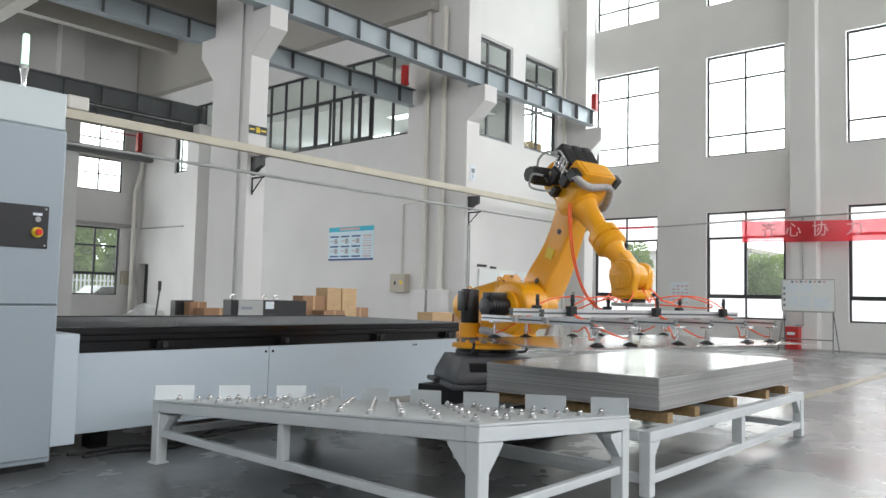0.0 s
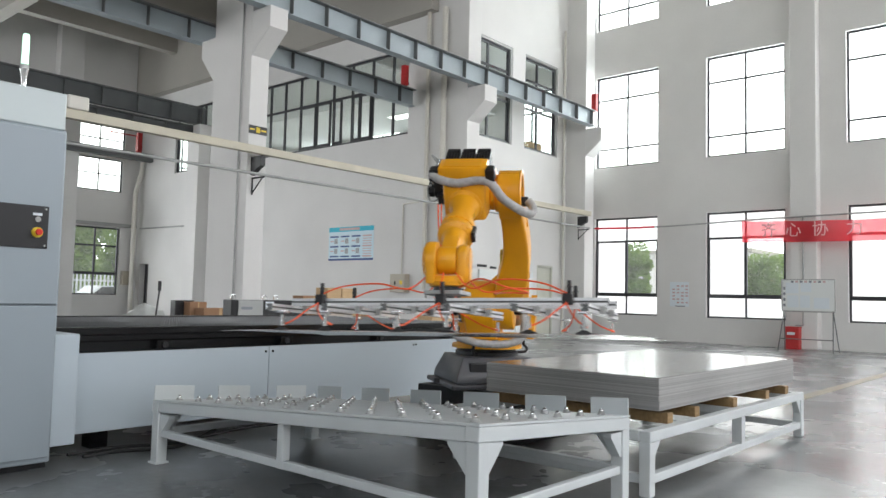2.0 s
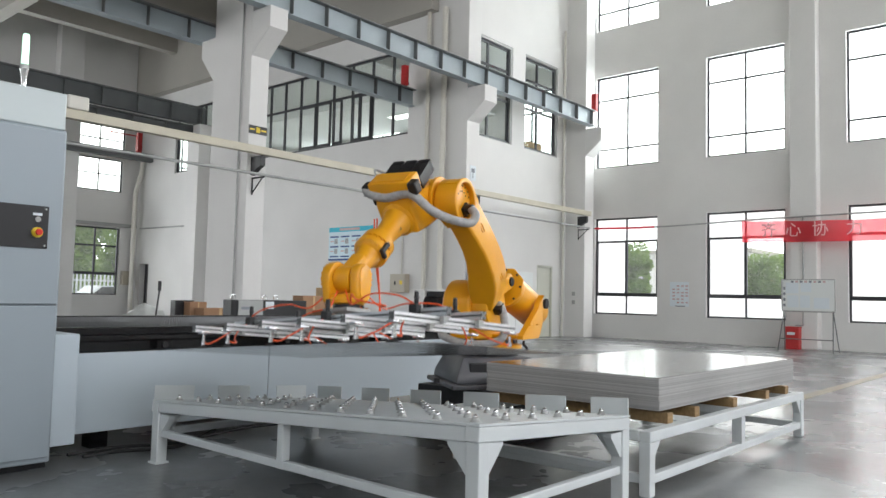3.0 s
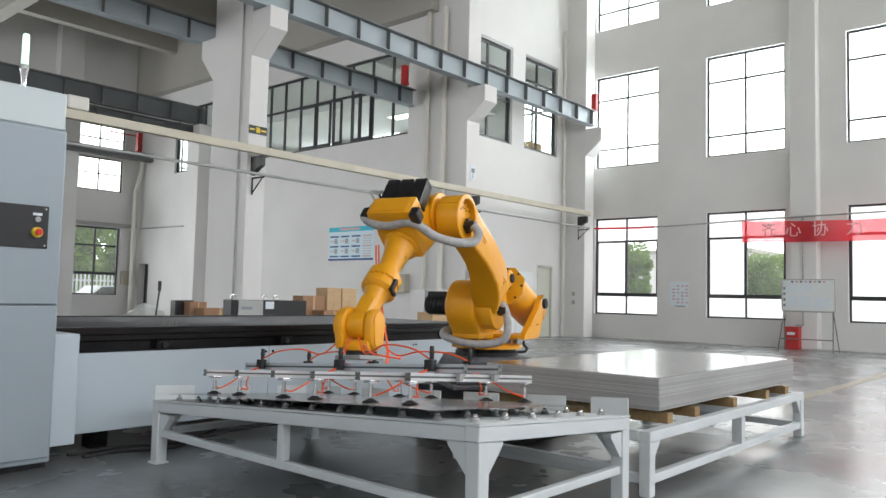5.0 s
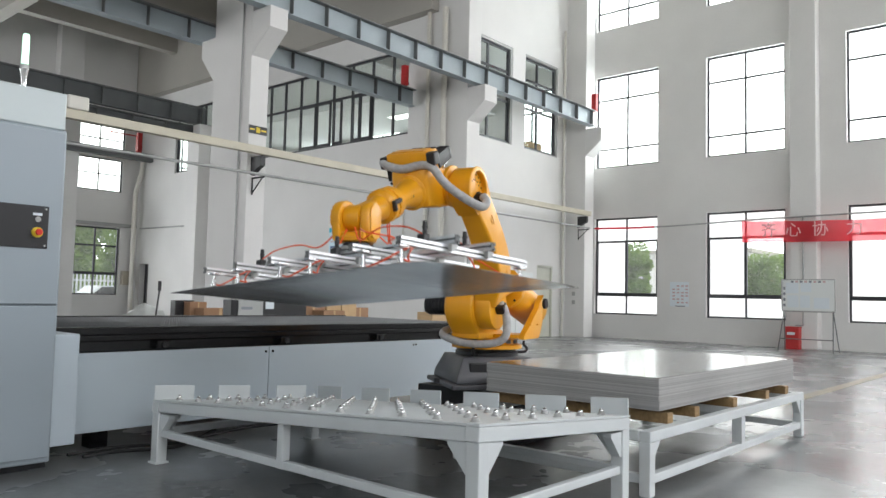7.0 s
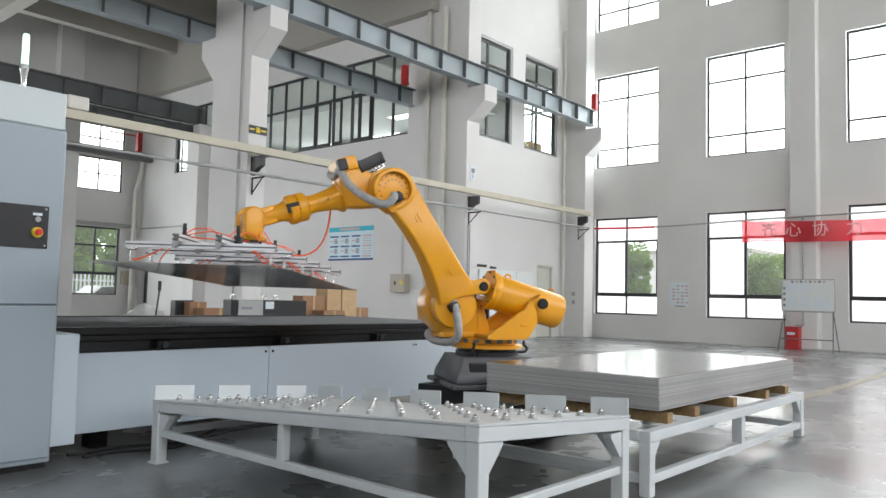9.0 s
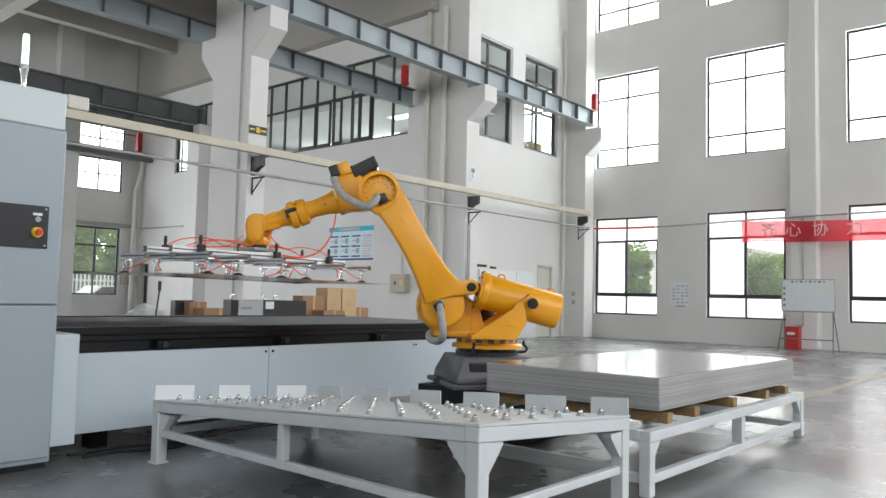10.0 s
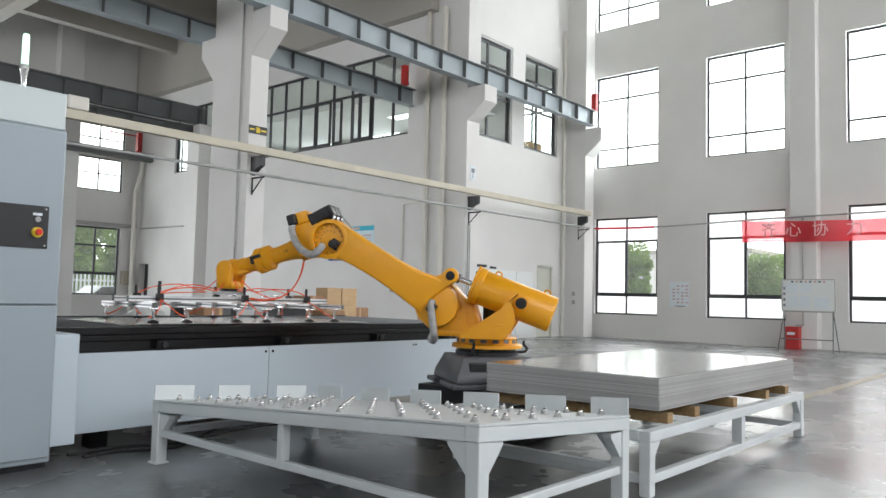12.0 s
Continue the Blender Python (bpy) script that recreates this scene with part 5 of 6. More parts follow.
# second material: dark end caps, and shade painted into the slots
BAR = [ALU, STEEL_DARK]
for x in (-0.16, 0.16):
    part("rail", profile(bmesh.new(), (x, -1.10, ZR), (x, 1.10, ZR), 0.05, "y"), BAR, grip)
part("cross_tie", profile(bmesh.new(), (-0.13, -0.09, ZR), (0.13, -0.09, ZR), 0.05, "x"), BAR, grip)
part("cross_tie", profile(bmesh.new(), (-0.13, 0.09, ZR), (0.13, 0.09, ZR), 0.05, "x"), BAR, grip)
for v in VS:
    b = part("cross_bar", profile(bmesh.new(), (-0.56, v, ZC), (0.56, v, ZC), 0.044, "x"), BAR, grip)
    for x in (-0.16, 0.16):
        for s in (-1, 1):
            bm = bmesh.new()
            extrude_outline(bm, [(x - 0.03, ZC + 0.023), (x + 0.03, ZC + 0.023), (x + 0.03, ZC - 0.02), (x + 0.01, ZC - 0.02)], v + s * 0.024, v + s * 0.055)
            part("corner_bracket", bm, GREY, b)
    for x in (-0.525, 0.525):
        cup = part("suction_cup", bmesh.new(), RUBBER, grip)
        cup.location = (x, v + (0.08 if VS.index(v) % 2 == 0 else -0.01), 0)
        bm = bmesh.new()
        box(bm, -0.035, 0.035, -0.03, 0.03, ZC - 0.038, ZC - 0.023, bevel=0.003)
        tube(bm, (0, 0, ZC - 0.05), (0, 0, ZS + 0.03), 0.011, seg=12)
        tube(bm, (0, 0, ZS + 0.055), (0, 0, ZS + 0.028), 0.016, seg=12)
        part("spring_stem", bm, CHROME, cup, smooth=True)
        bm = bmesh.new()
        lathe(bm, [(0.048, ZS + 0.001), (0.050, ZS + 0.005), (0.030, ZS + 0.010), (0.015, ZS + 0.020)], seg=20)
        part("cup_lip", bm, RUBBER, cup, smooth=True)
for x, v in ((-0.20, -0.82), (-0.20, -0.07), (-0.20, 0.82), (0.20, -0.86), (0.20, 0.03), (0.20, 0.86)):
    valve = part("vacuum_valve", bmesh.new(), BLACK, grip)
    valve.location = (x, v, ZR)
    bm = bmesh.new()
    box(bm, -0.025, 0.025, -0.032, 0.032, -0.02, 0.050, bevel=0.006)
    part("valve_body", bm, BLACK, valve)
    bm = bmesh.new()
    tube(bm, (0, 0.01, 0.048), (0, 0.01, 0.13), 0.014, seg=14, bevel=0.004)
    tube(bm, (0, 0.01, 0.085), (0, 0.01, 0.095), 0.018, seg=14)
    part("silencer", bm, BLACK, valve, smooth=True)
hz = random.Random(3)
for i, (x, v) in enumerate(((-0.20, -0.82), (-0.20, -0.07), (-0.20, 0.82), (0.20, -0.86), (0.20, 0.03), (0.20, 0.86))):
    bm = bmesh.new()
    s = 1 if x > 0 else -1
    near = sorted((q + (0.08 if i % 2 == 0 else -0.01) for i, q in enumerate(VS)), key=lambda q: abs(q - v))[:2]
    for q in near:
        pipe_along(bm, [(x + 0.03 * s, v, ZR - 0.01), (x + 0.13 * s, v * 0.75 + q * 0.25, ZR - 0.06), (x + 0.22 * s, v * 0.35 + q * 0.65, ZS + 0.075), (0.47 * s, q + hz.uniform(-0.02, 0.02), ZS + 0.04), (0.515 * s, q, ZS + 0.045)], 0.0055, n=6)
    part("cup_hose", bm, HOSE, grip, "orange air hose", smooth=True)
    bm = bmesh.new()
    k = hz.uniform(0.02, 0.07)
    pipe_along(bm, [(x, v, ZR + 0.05), (x * 0.95, v * 0.8, ZR + 0.08 + k * 0.6), (x * 0.85, v * 0.5, ZR + 0.08 + k), (x * 0.75, v * 0.26, ZR + 0.09), (x * 0.45, v * 0.1, ZR + 0.20)], 0.0055, n=7)
    part("feed_hose", bm, HOSE, grip, "orange air hose", smooth=True)
bm = bmesh.new()
pipe_along(bm, [(0.05, 0.10, 0.02), (0.22, 0.30, 0.06), (0.34, 0.5, 0.0), (0.22, 0.62, -0.03), (0.10, 0.45, -0.02), (-0.1, 0.3, -0.01)], 0.0055, n=8)
pipe_along(bm, [(0.0, -0.10, 0.05), (-0.24, -0.16, 0.0), (-0.30, -0.30, -0.06), (-0.22, -0.5, -0.04)], 0.0055, n=8)
part("feed_hose", bm, HOSE, grip, "orange air hose", smooth=True)

# ---- sheet carried by the gripper ----
bm = bmesh.new()
nx, ny = 10, 20
gridv = {}
for s in (0, 1):
    for i in range(nx + 1):
        for j in range(ny + 1):
            x, y = -0.68 + 1.36 * i / nx, -1.31 + 2.68 * j / ny
            d = 0.006 * (max(0, abs(y) - 0.94) / 0.35) ** 2 + 0.004 * (max(0, abs(x) - 0.54) / 0.10) ** 2
            gridv[s, i, j] = bm.verts.new((x, y, ZS - 0.0005 - d - (0.002 if s else 0)))
for s in (0, 1):
    for i in range(nx):
        for j in range(ny):
            q = (gridv[s, i, j], gridv[s, i + 1, j], gridv[s, i + 1, j + 1], gridv[s, i, j + 1])
            bm.faces.new(q if s == 0 else q[::-1])
for i in range(nx):
    for j, o in ((0, 1), (ny, -1)):
        q = (gridv[0, i, j], gridv[1, i, j], gridv[1, i + 1, j], gridv[0, i + 1, j])
        bm.faces.new(q[::o])
for j in range(ny):
    for i, o in ((0, -1), (nx, 1)):
        q = (gridv[0, i, j], gridv[1, i, j], gridv[1, i, j + 1], gridv[0, i, j + 1])
        bm.faces.new(q[::o])
blank = obj("carried_sheet", bm, SHEET, smooth=True)
tagged(blank, "single bright steel sheet held under the suction cups", "metal sheet")


# ---- along the walls ----
poster = thing("wall_poster", "blue and white printed notice poster on the wall", "poster", m=pose(XO - 0.004, 18.66, 2.975))
part("sheet", boxes((-0.006, 0.0, -1.085, 1.085, -0.555, 0.555)), POSTER, poster)
part("header", boxes((-0.010, -0.0065, -1.085, 1.085, 0.40, 0.555)), CYAN, poster)
part("title_bar", boxes((-0.013, -0.0105, -0.42, 0.55, 0.44, 0.52)), PINKINK, poster)
part("footer", boxes((-0.010, -0.0065, -1.085, 1.085, -0.555, -0.49)), NAVY, poster)
for c in range(4):
    for r in range(3):
        y = 0.80 - c * 0.53
        z = 0.24 - r * 0.33
        part("text_bar", boxes((-0.010, -0.0065, y - 0.21, y + 0.21, z - 0.025, z + 0.025)), NAVY if c < 3 else PINKINK, poster)
        if r < 2:
            if c < 3:
                part("picture", boxes((-0.010, -0.0065, y - 0.16, y + 0.0, z - 0.24, z - 0.07)), PHOTO, poster)
                part("text_bar", boxes((-0.010, -0.0065, y + 0.04, y + 0.20, z - 0.17, z - 0.13)), PINKINK, poster)
            else:
                for k in range(3):
                    part("text_bar", boxes((-0.010, -0.0065, y - 0.2, y + 0.2, z - 0.10 - k * 0.08, z - 0.075 - k * 0.08)), PINKINK, poster)

sb = thing("switch_box", "beige electrical switch box on the wall", "switch box", m=pose(XO - 0.002, 16.28, 1.40))
part("box", boxes((-0.2, 0, -0.32, 0.32, 0, 0.56), bevel=0.008), BEIGE, sb)
part("door", boxes((-0.212, -0.2005, -0.30, 0.30, 0.02, 0.54), bevel=0.004), BEIGE, sb)
part("handle", boxes((-0.23, -0.2125, 0.07, 0.11, 0.23, 0.34)), BLACK, sb)
part("warning_label", boxes((-0.216, -0.2125, -0.22, -0.10, 0.24, 0.36)), LABEL, sb)
bm = bmesh.new()
pipe_along(bm, [(XO - 0.03, 16.28, 1.97), (XO - 0.03, 16.28, 3.0), (XO - 0.03, 16.28, 4.0), (XO - 0.03, 16.2, 4.12), (XO - 0.03, 15.6, 4.14)], 0.02, n=5)
tagged(obj("conduit", bm, PIPE), "pale painted conduit above the switch box", "conduit")

fb = thing("wall_box", "beige electrical box on the far wall", "switch box", m=pose(16.36, YFAR - 0.002, 1.5))
part("box", boxes((-0.22, 0.22, -0.2, 0, 0, 0.62), bevel=0.01), BEIGE, fb)
part("door", boxes((-0.2, 0.2, -0.212, -0.2005, 0.02, 0.60), bevel=0.005), BEIGE, fb)
bm = bmesh.new()
pipe_along(bm, [(XO - 0.03, 32.7, 4.05), (XO - 0.03, 30.0, 4.02), (XO - 0.03, 27.5, 4.0)], 0.035, n=4)
tagged(obj("conduit", bm, GREY), "grey conduit along the office wall", "conduit")
bm = bmesh.new()
box(bm, 13.7, 16.7, YFAR - 0.18, YFAR - 0.01, 4.06, 4.2, bevel=0.01)
tagged(obj("cable_tray", bm, GREY), "grey cable tray over the far window", "cable tray")
bm = bmesh.new()
pipe_along(bm, [(16.45, 32.6, 0.0), (16.45, 32.6, 5.2), (16.5, 32.6, 5.7), (16.68, 32.55, 6.6), (16.68, 32.5, 7.4)], 0.10, seg=12, n=6)
tagged(obj("downpipe", bm, PIPE, smooth=True), "white plastic drain pipe in the corner", "pipe")
part_x = thing("low_girder", "grey steel beam with a red end stop across the far window", "girder", m=pose(0, 32.0, 0))
part("beam", boxes((9.0, XO + 0.02, -0.15, 0.15, 6.98, 7.32)), STEEL_DARK, part_x)
part("end_stop", boxes((16.1, 16.3, -0.1, 0.1, 7.322, 8.2)), RED, part_x, "red end stop")
part("stop_bar", boxes((14.9, 16.098, -0.02, 0.02, 8.02, 8.07)), RED, part_x, "thin red bar")

# door and notice board in the facade
door = thing("door_1", "closed cream office door in a plain frame", "door", m=pose(22.17, YF + 0.10, 0))
tagged(door, kind="structure")
part("leaf", boxes((-0.44, 0.44, -0.02, 0.02, 0.01, 2.40), bevel=0.004), DOORPAINT, door)
for z0, z1 in ((0.25, 1.0), (1.2, 2.2)):
    part("panel", boxes((-0.32, 0.32, -0.03, -0.021, z0, z1), bevel=0.006), DOORPAINT, door)
part("frame", boxes((-0.488, -0.442, -0.10, 0.06, 0, 2.455), (0.442, 0.486, -0.10, 0.06, 0, 2.455), (-0.442, 0.442, -0.10, 0.06, 2.405, 2.455)), DOORPAINT, door)
bm = bmesh.new()
tube(bm, (0.36, -0.09, 1.05), (0.36, -0.021, 1.05), 0.02, seg=12)
part("handle", bm, CHROME, door)
nb = thing("tool_board", "white panelled cabinet board with small hanging tools", "board", m=pose(0, YF - 0.003, 0))
for i in range(3):
    part("panel", boxes((18.45 + i * 0.98, 19.41 + i * 0.98, -0.06, 0, 0.1, 2.18), bevel=0.006), MACHINE_TOP, nb)
    part("hanging_tool", boxes((18.9 + i * 0.95, 18.94 + i * 0.95, -0.10, -0.062, 1.5, 1.75)), GREY, nb)
part("sign_strip", boxes((18.4, 18.85, -0.03, 0, 2.25, 2.33)), BLACK, nb)
part("sign_strip", boxes((19.05, 19.35, -0.03, 0, 2.22, 2.29)), BLACK, nb)
bm = bmesh.new()
tube(bm, (23.15, YF - 0.10, 0), (23.15, YF - 0.10, 11), 0.04, seg=12)
tagged(obj("downpipe", bm, PIPE, smooth=True), "pale painted pipe in the corner by the door", "pipe")
for z in (1.15, 1.45):
    bm = bmesh.new()
    box(bm, 23.43, 23.449, 14.15, 14.28, z, z + 0.14, bevel=0.006)
    tagged(obj("wall_socket", bm, GREY), "small grey socket box on the column", "socket")
# column sign
sign = thing("column_sign", "black and yellow bay sign on the column", "sign", m=pose(9.645, YC - 0.003, 4.80))
part("plate", boxes((-0.235, 0.235, -0.012, 0, -0.09, 0.09)), BLACK, sign)
part("emblem", boxes((-0.05, 0.05, -0.016, -0.0125, -0.06, 0.06)), LABEL, sign)
part("text_bar", boxes((-0.21, -0.09, -0.016, -0.0125, -0.015, 0.02)), LABEL, sign)
part("text_bar", boxes((0.08, 0.21, -0.016, -0.0125, -0.015, 0.02)), LABEL, sign)
# flat plate in place of a twin-head emergency light
sign = thing("column_sign", "flat white plate standing for a twin-head emergency light on the column", "sign", m=pose(17.1, YC - 0.003, 4.9))
part("plate", boxes((-0.13, 0.13, -0.01, 0, -0.22, 0.22)), PAPER, sign)
part("twin_heads", boxes((-0.08, 0.08, -0.014, -0.0105, 0.02, 0.14), (-0.015, 0.015, -0.014, -0.0105, -0.14, 0.02)), INK, sign)

# paper notice on the window wall
nt = thing("wall_notice", "faded white notice with red print on the wall", "notice", m=pose(XR - 0.003, 10.74, 1.56))
part("sheet", boxes((-0.006, 0, -0.33, 0.33, -0.40, 0.42)), PAPER, nt)
for r in range(6):
    for c in range(4):
        if (r * 3 + c) % 5:
            part("text_bar", boxes((-0.010, -0.0065, 0.2 - c * 0.15 - 0.05, 0.2 - c * 0.15 + 0.04, 0.26 - r * 0.11, 0.31 - r * 0.11)), PINKINK, nt)
part("footer", boxes((-0.010, -0.0065, -0.2, 0.15, -0.40, -0.37)), INK, nt)

# whiteboard on a trestle
wb = thing("notice_whiteboard", "whiteboard with papers on a dark trestle stand", "whiteboard", m=pose(22.85, 6.28, 0))
part("board", boxes((0, 0.03, -0.68, 0.68, 1.14, 2.0), bevel=0.006), MACHINE_TOP, wb)
part("rim", boxes((-0.006, 0.036, -0.70, 0.70, 1.10, 1.138), (-0.006, 0.036, -0.70, 0.70, 2.002, 2.03), (-0.006, 0.036, -0.71, -0.682, 1.14, 2.0), (-0.006, 0.036, 0.682, 0.71, 1.14, 2.0)), GREY, wb)
for y, z, w, h in ((0.42, 1.78, 0.34, 0.3), (0.05, 1.80, 0.28, 0.26), (0.40, 1.40, 0.30, 0.34), (0.08, 1.40, 0.26, 0.34), (-0.35, 1.36, 0.4, 0.3)):
    part("paper", boxes((-0.004, -0.0005, y - w / 2, y + w / 2, z - h / 2, z + h / 2)), PAPER, wb)
for i in range(8):
    part("heading_bar", boxes((-0.004, -0.0005, 0.42 - i * 0.12 - 0.04, 0.42 - i * 0.12 + 0.035, 1.93, 1.985)), PINKINK if i % 2 else INK, wb)
for i in range(4):
    part("side_bar", boxes((-0.004, -0.0005, 0.60, 0.66, 1.25 + i * 0.16, 1.33 + i * 0.16)), INK, wb)
for y in (-0.64, 0.64):
    for x in (-0.32, 0.34):
        bm = bmesh.new()
        tube(bm, (0.015, y, 1.15), (x, y * 1.12, 0.0), 0.016, seg=8)
        part("leg", bm, STEEL_DARK, wb)
bm = bmesh.new()
tube(bm, (-0.2, -0.68, 0.35), (-0.2, 0.68, 0.35), 0.014, seg=8)
part("stretcher", bm, STEEL_DARK, wb)
fx = thing("extinguisher_box", "red fire extinguisher box on the floor", "fire box", m=pose(23.85, 6.98, 0))
part("box", boxes((-0.15, 0.15, -0.2, 0.2, 0, 0.62), bevel=0.01), RED, fx)
part("lid", boxes((-0.17, 0.17, -0.21, 0.21, 0.622, 0.66), bevel=0.008), RED, fx)
part("label", boxes((-0.154, -0.1505, -0.1, 0.12, 0.42, 0.5)), PAPER, fx)
bm = bmesh.new()
tube(bm, (23.98, 6.72, 0.7), (23.98, 6.72, 3.95), 0.028, seg=10)
tube(bm, (23.98, 6.72, 0.7), (23.98, 6.95, 0.7), 0.02, seg=8)
tagged(obj("conduit", bm, GREY), "grey pipe up the end column", "conduit")

# banner on a wire
wire = thing("hanging_wire", "thin steel wire along the window wall with red ribbon", "wire")
bm = bmesh.new()
pipe_along(bm, [(24.0, 13.75, 3.86), (23.95, 11, 3.82), (23.93, 7.0, 3.92), (23.93, 0, 3.99), (23.93, -6, 3.94)], 0.026, n=10)
part("strand", bm, GREY, wire)
bm = bmesh.new()
pipe_along(bm, [(23.99, 13.7, 3.86), (23.98, 13.0, 3.84), (23.96, 12.2, 3.82), (23.95, 11.4, 3.82)], 0.034, n=8)
part("ribbon", bm, BANNER, wire, "red ribbon wound round the wire")
ban = thing("banner", "translucent red slogan banner hung from a wire", "banner")
bm = bmesh.new()
nb_ = 60
top = [(23.93 + 0.02 * math.sin(i * 0.7), 8.47 - i * 0.16, 3.86 - 0.10 * math.sin(math.pi * min(1, i / 45)) ) for i in range(nb_)]
va = [[bm.verts.new((x - 0.05 + 0.03 * math.sin(y * 5 + k), y, z - 0.66 * k / 4 + 0.05 * math.sin(math.pi * min(1, i / 45)) * k / 4)) for k in range(5)] for i, (x, y, z) in enumerate(top)]
for a, b in zip(va, va[1:]):
    for k in range(4):
        bm.faces.new((a[k], b[k], b[k + 1], a[k + 1]))
r = bmesh.ops.solidify(bm, geom=bm.faces[:], thickness=0.003)
part("cloth", bm, BANNER_CLOTH, ban, smooth=True)
for i, ch in enumerate("齐心协力"):
    cu = bpy.data.curves.new("slogan", "FONT")
    cu.body, cu.size, cu.align_x, cu.align_y, cu.extrude = ch, 0.46, "CENTER", "CENTER", 0.001
    cu.materials.append(PAPER_THIN)
    ob = new("slogan", cu)
    ob.parent = ban
    ob.matrix_basis = pose(23.805, (7.65, 6.94, 6.2, 5.3)[i], 3.52 - (0.02 if i else 0), 90, 0, -90)


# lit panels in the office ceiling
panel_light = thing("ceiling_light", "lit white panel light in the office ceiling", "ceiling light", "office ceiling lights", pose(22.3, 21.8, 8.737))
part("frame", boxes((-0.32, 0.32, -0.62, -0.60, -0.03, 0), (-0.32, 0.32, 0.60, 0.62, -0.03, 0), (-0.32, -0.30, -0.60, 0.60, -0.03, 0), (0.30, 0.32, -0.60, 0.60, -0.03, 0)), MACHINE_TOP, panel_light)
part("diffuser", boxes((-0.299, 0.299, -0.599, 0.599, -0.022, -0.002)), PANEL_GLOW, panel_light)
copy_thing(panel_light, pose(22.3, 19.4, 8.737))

# ---- behind the cutting bed ----
gen = thing("power_cabinet", "long black cabinet with a grey front panel", "cabinet", m=pose(0, 9.5, 0))
part("body", boxes((6.31, 7.68, 0, 0.22, 0.06, 1.17), bevel=0.01), BLACK, gen)
part("front_panel", boxes((6.42, 6.85, -0.012, -0.001, 0.2, 1.165), bevel=0.004), GREY, gen)
part("name_bar", boxes((6.47, 6.66, -0.016, -0.0125, 1.03, 1.07)), INK, gen)
part("paper_label", boxes((6.9, 7.05, -0.006, -0.001, 1.04, 1.15)), PAPER, gen)
part("plinth", boxes((6.35, 7.64, 0.03, 0.2, 0, 0.058)), STEEL_DARK, gen)
for x in (6.4, 6.95, 7.15):
    bm = bmesh.new()
    pipe_along(bm, [(x - 0.04, 0.1, 1.17), (x - 0.03, 0.1, 1.235), (x + 0.03, 0.1, 1.235), (x + 0.04, 0.1, 1.17)], 0.010, n=5)
    part("lifting_eye", bm, CHROME, gen)


def carton(x0, x1, y, z0, z1, depth=0.26, mat=CARTON, label="closed brown cardboard carton"):
    c = thing("carton", label, "box", "cartons", pose(x0, y, z0))
    w, h = x1 - x0, z1 - z0
    part("body", boxes((0, w, 0, depth, 0, h), bevel=0.006), mat, c)
    part("tape", boxes((w * 0.46, w * 0.54, -0.0025, -0.0005, h * 0.55, h), (w * 0.46, w * 0.54, 0, depth, h + 0.0005, h + 0.002)), PLYWOOD, c)
    return c


carton(21.8, 22.6, 15.1, 5.3, 6.82, 0.4, PLYWOOD, "tan box behind the office window")
carton(7.74, 8.24, 9.7, 0.0, 0.62)
carton(7.76, 8.22, 9.7, 0.623, 1.25)
carton(7.95, 8.40, 9.4, 0.0, 1.02, 0.28)
carton(8.31, 8.62, 9.75, 0.0, 1.39, 0.3, PLYWOOD, "tall tan plywood crate")
carton(8.64, 8.97, 9.75, 0.0, 1.39, 0.3, PLYWOOD, "tall tan plywood crate")
carton(9.0, 9.4, 9.9, 0.0, 1.06, 0.4)
carton(11.0, 11.6, 9.8, 0.0, 0.98, 0.4, PLYWOOD, "low tan plywood packing crate")
carton(11.65, 12.1, 9.8, 0.0, 0.96, 0.4)
dc = thing("dark_cabinet", "small dark steel cabinet beside cartons", "cabinet", m=pose(6.86, 12.0, 0))
part("body", boxes((0, 0.36, 0, 0.16, 0, 1.12), bevel=0.008), BLACK, dc)
part("door", boxes((0.01, 0.33, -0.012, -0.001, 0.05, 1.08), bevel=0.004), BLACK, dc)
carton(7.02, 7.34, 11.8, 0.0, 1.10, 0.4)
carton(7.1, 7.75, 11.5, 0.0, 1.0, 0.28)
bm = bmesh.new()
bmesh.ops.create_icosphere(bm, subdivisions=4, radius=1.0)
for v in bm.verts:
    n_ = noise.fractal(v.co * 2.2, 1.0, 2.0, 4)
    v.co = Vector((v.co.x * 0.42, v.co.y * 0.35, v.co.z * 0.50)) * (1 + 0.16 * n_)
    v.co.z = max(v.co.z + 0.53, 0)
bag = obj("wrapped_bale", bm, PLASTIC, smooth=True)
bag.matrix_world = pose(6.42, 12.2, 0.0)
tagged(bag, "crumpled pale plastic wrapped bundle on the floor", "bundle")
pj = thing("pallet_truck", "pallet truck with an upright black handle", "pallet truck", m=pose(6.17, 11.4, 0))
bm = bmesh.new()
pipe_along(bm, [(-0.02, 0, 0.3), (0.02, 0, 0.9), (0.06, 0, 1.28)], 0.014, n=4)
box(bm, 0.035, 0.085, -0.02, 0.02, 1.27, 1.43, bevel=0.01)
part("handle", bm, BLACK, pj)
part("fork", boxes((0.1, 1.2, -0.27, -0.11, 0.08, 0.14), (0.1, 1.2, 0.11, 0.27, 0.08, 0.14), (-0.05, 0.12, -0.27, 0.27, 0.06, 0.3), bevel=0.008), RED, pj)
for y in (-0.08, 0.08):
    bm = bmesh.new()
    tube(bm, (0, y - 0.03, 0.08), (0, y + 0.03, 0.08), 0.08, seg=18)
    part("wheel", bm, RUBBER, pj, smooth=True)

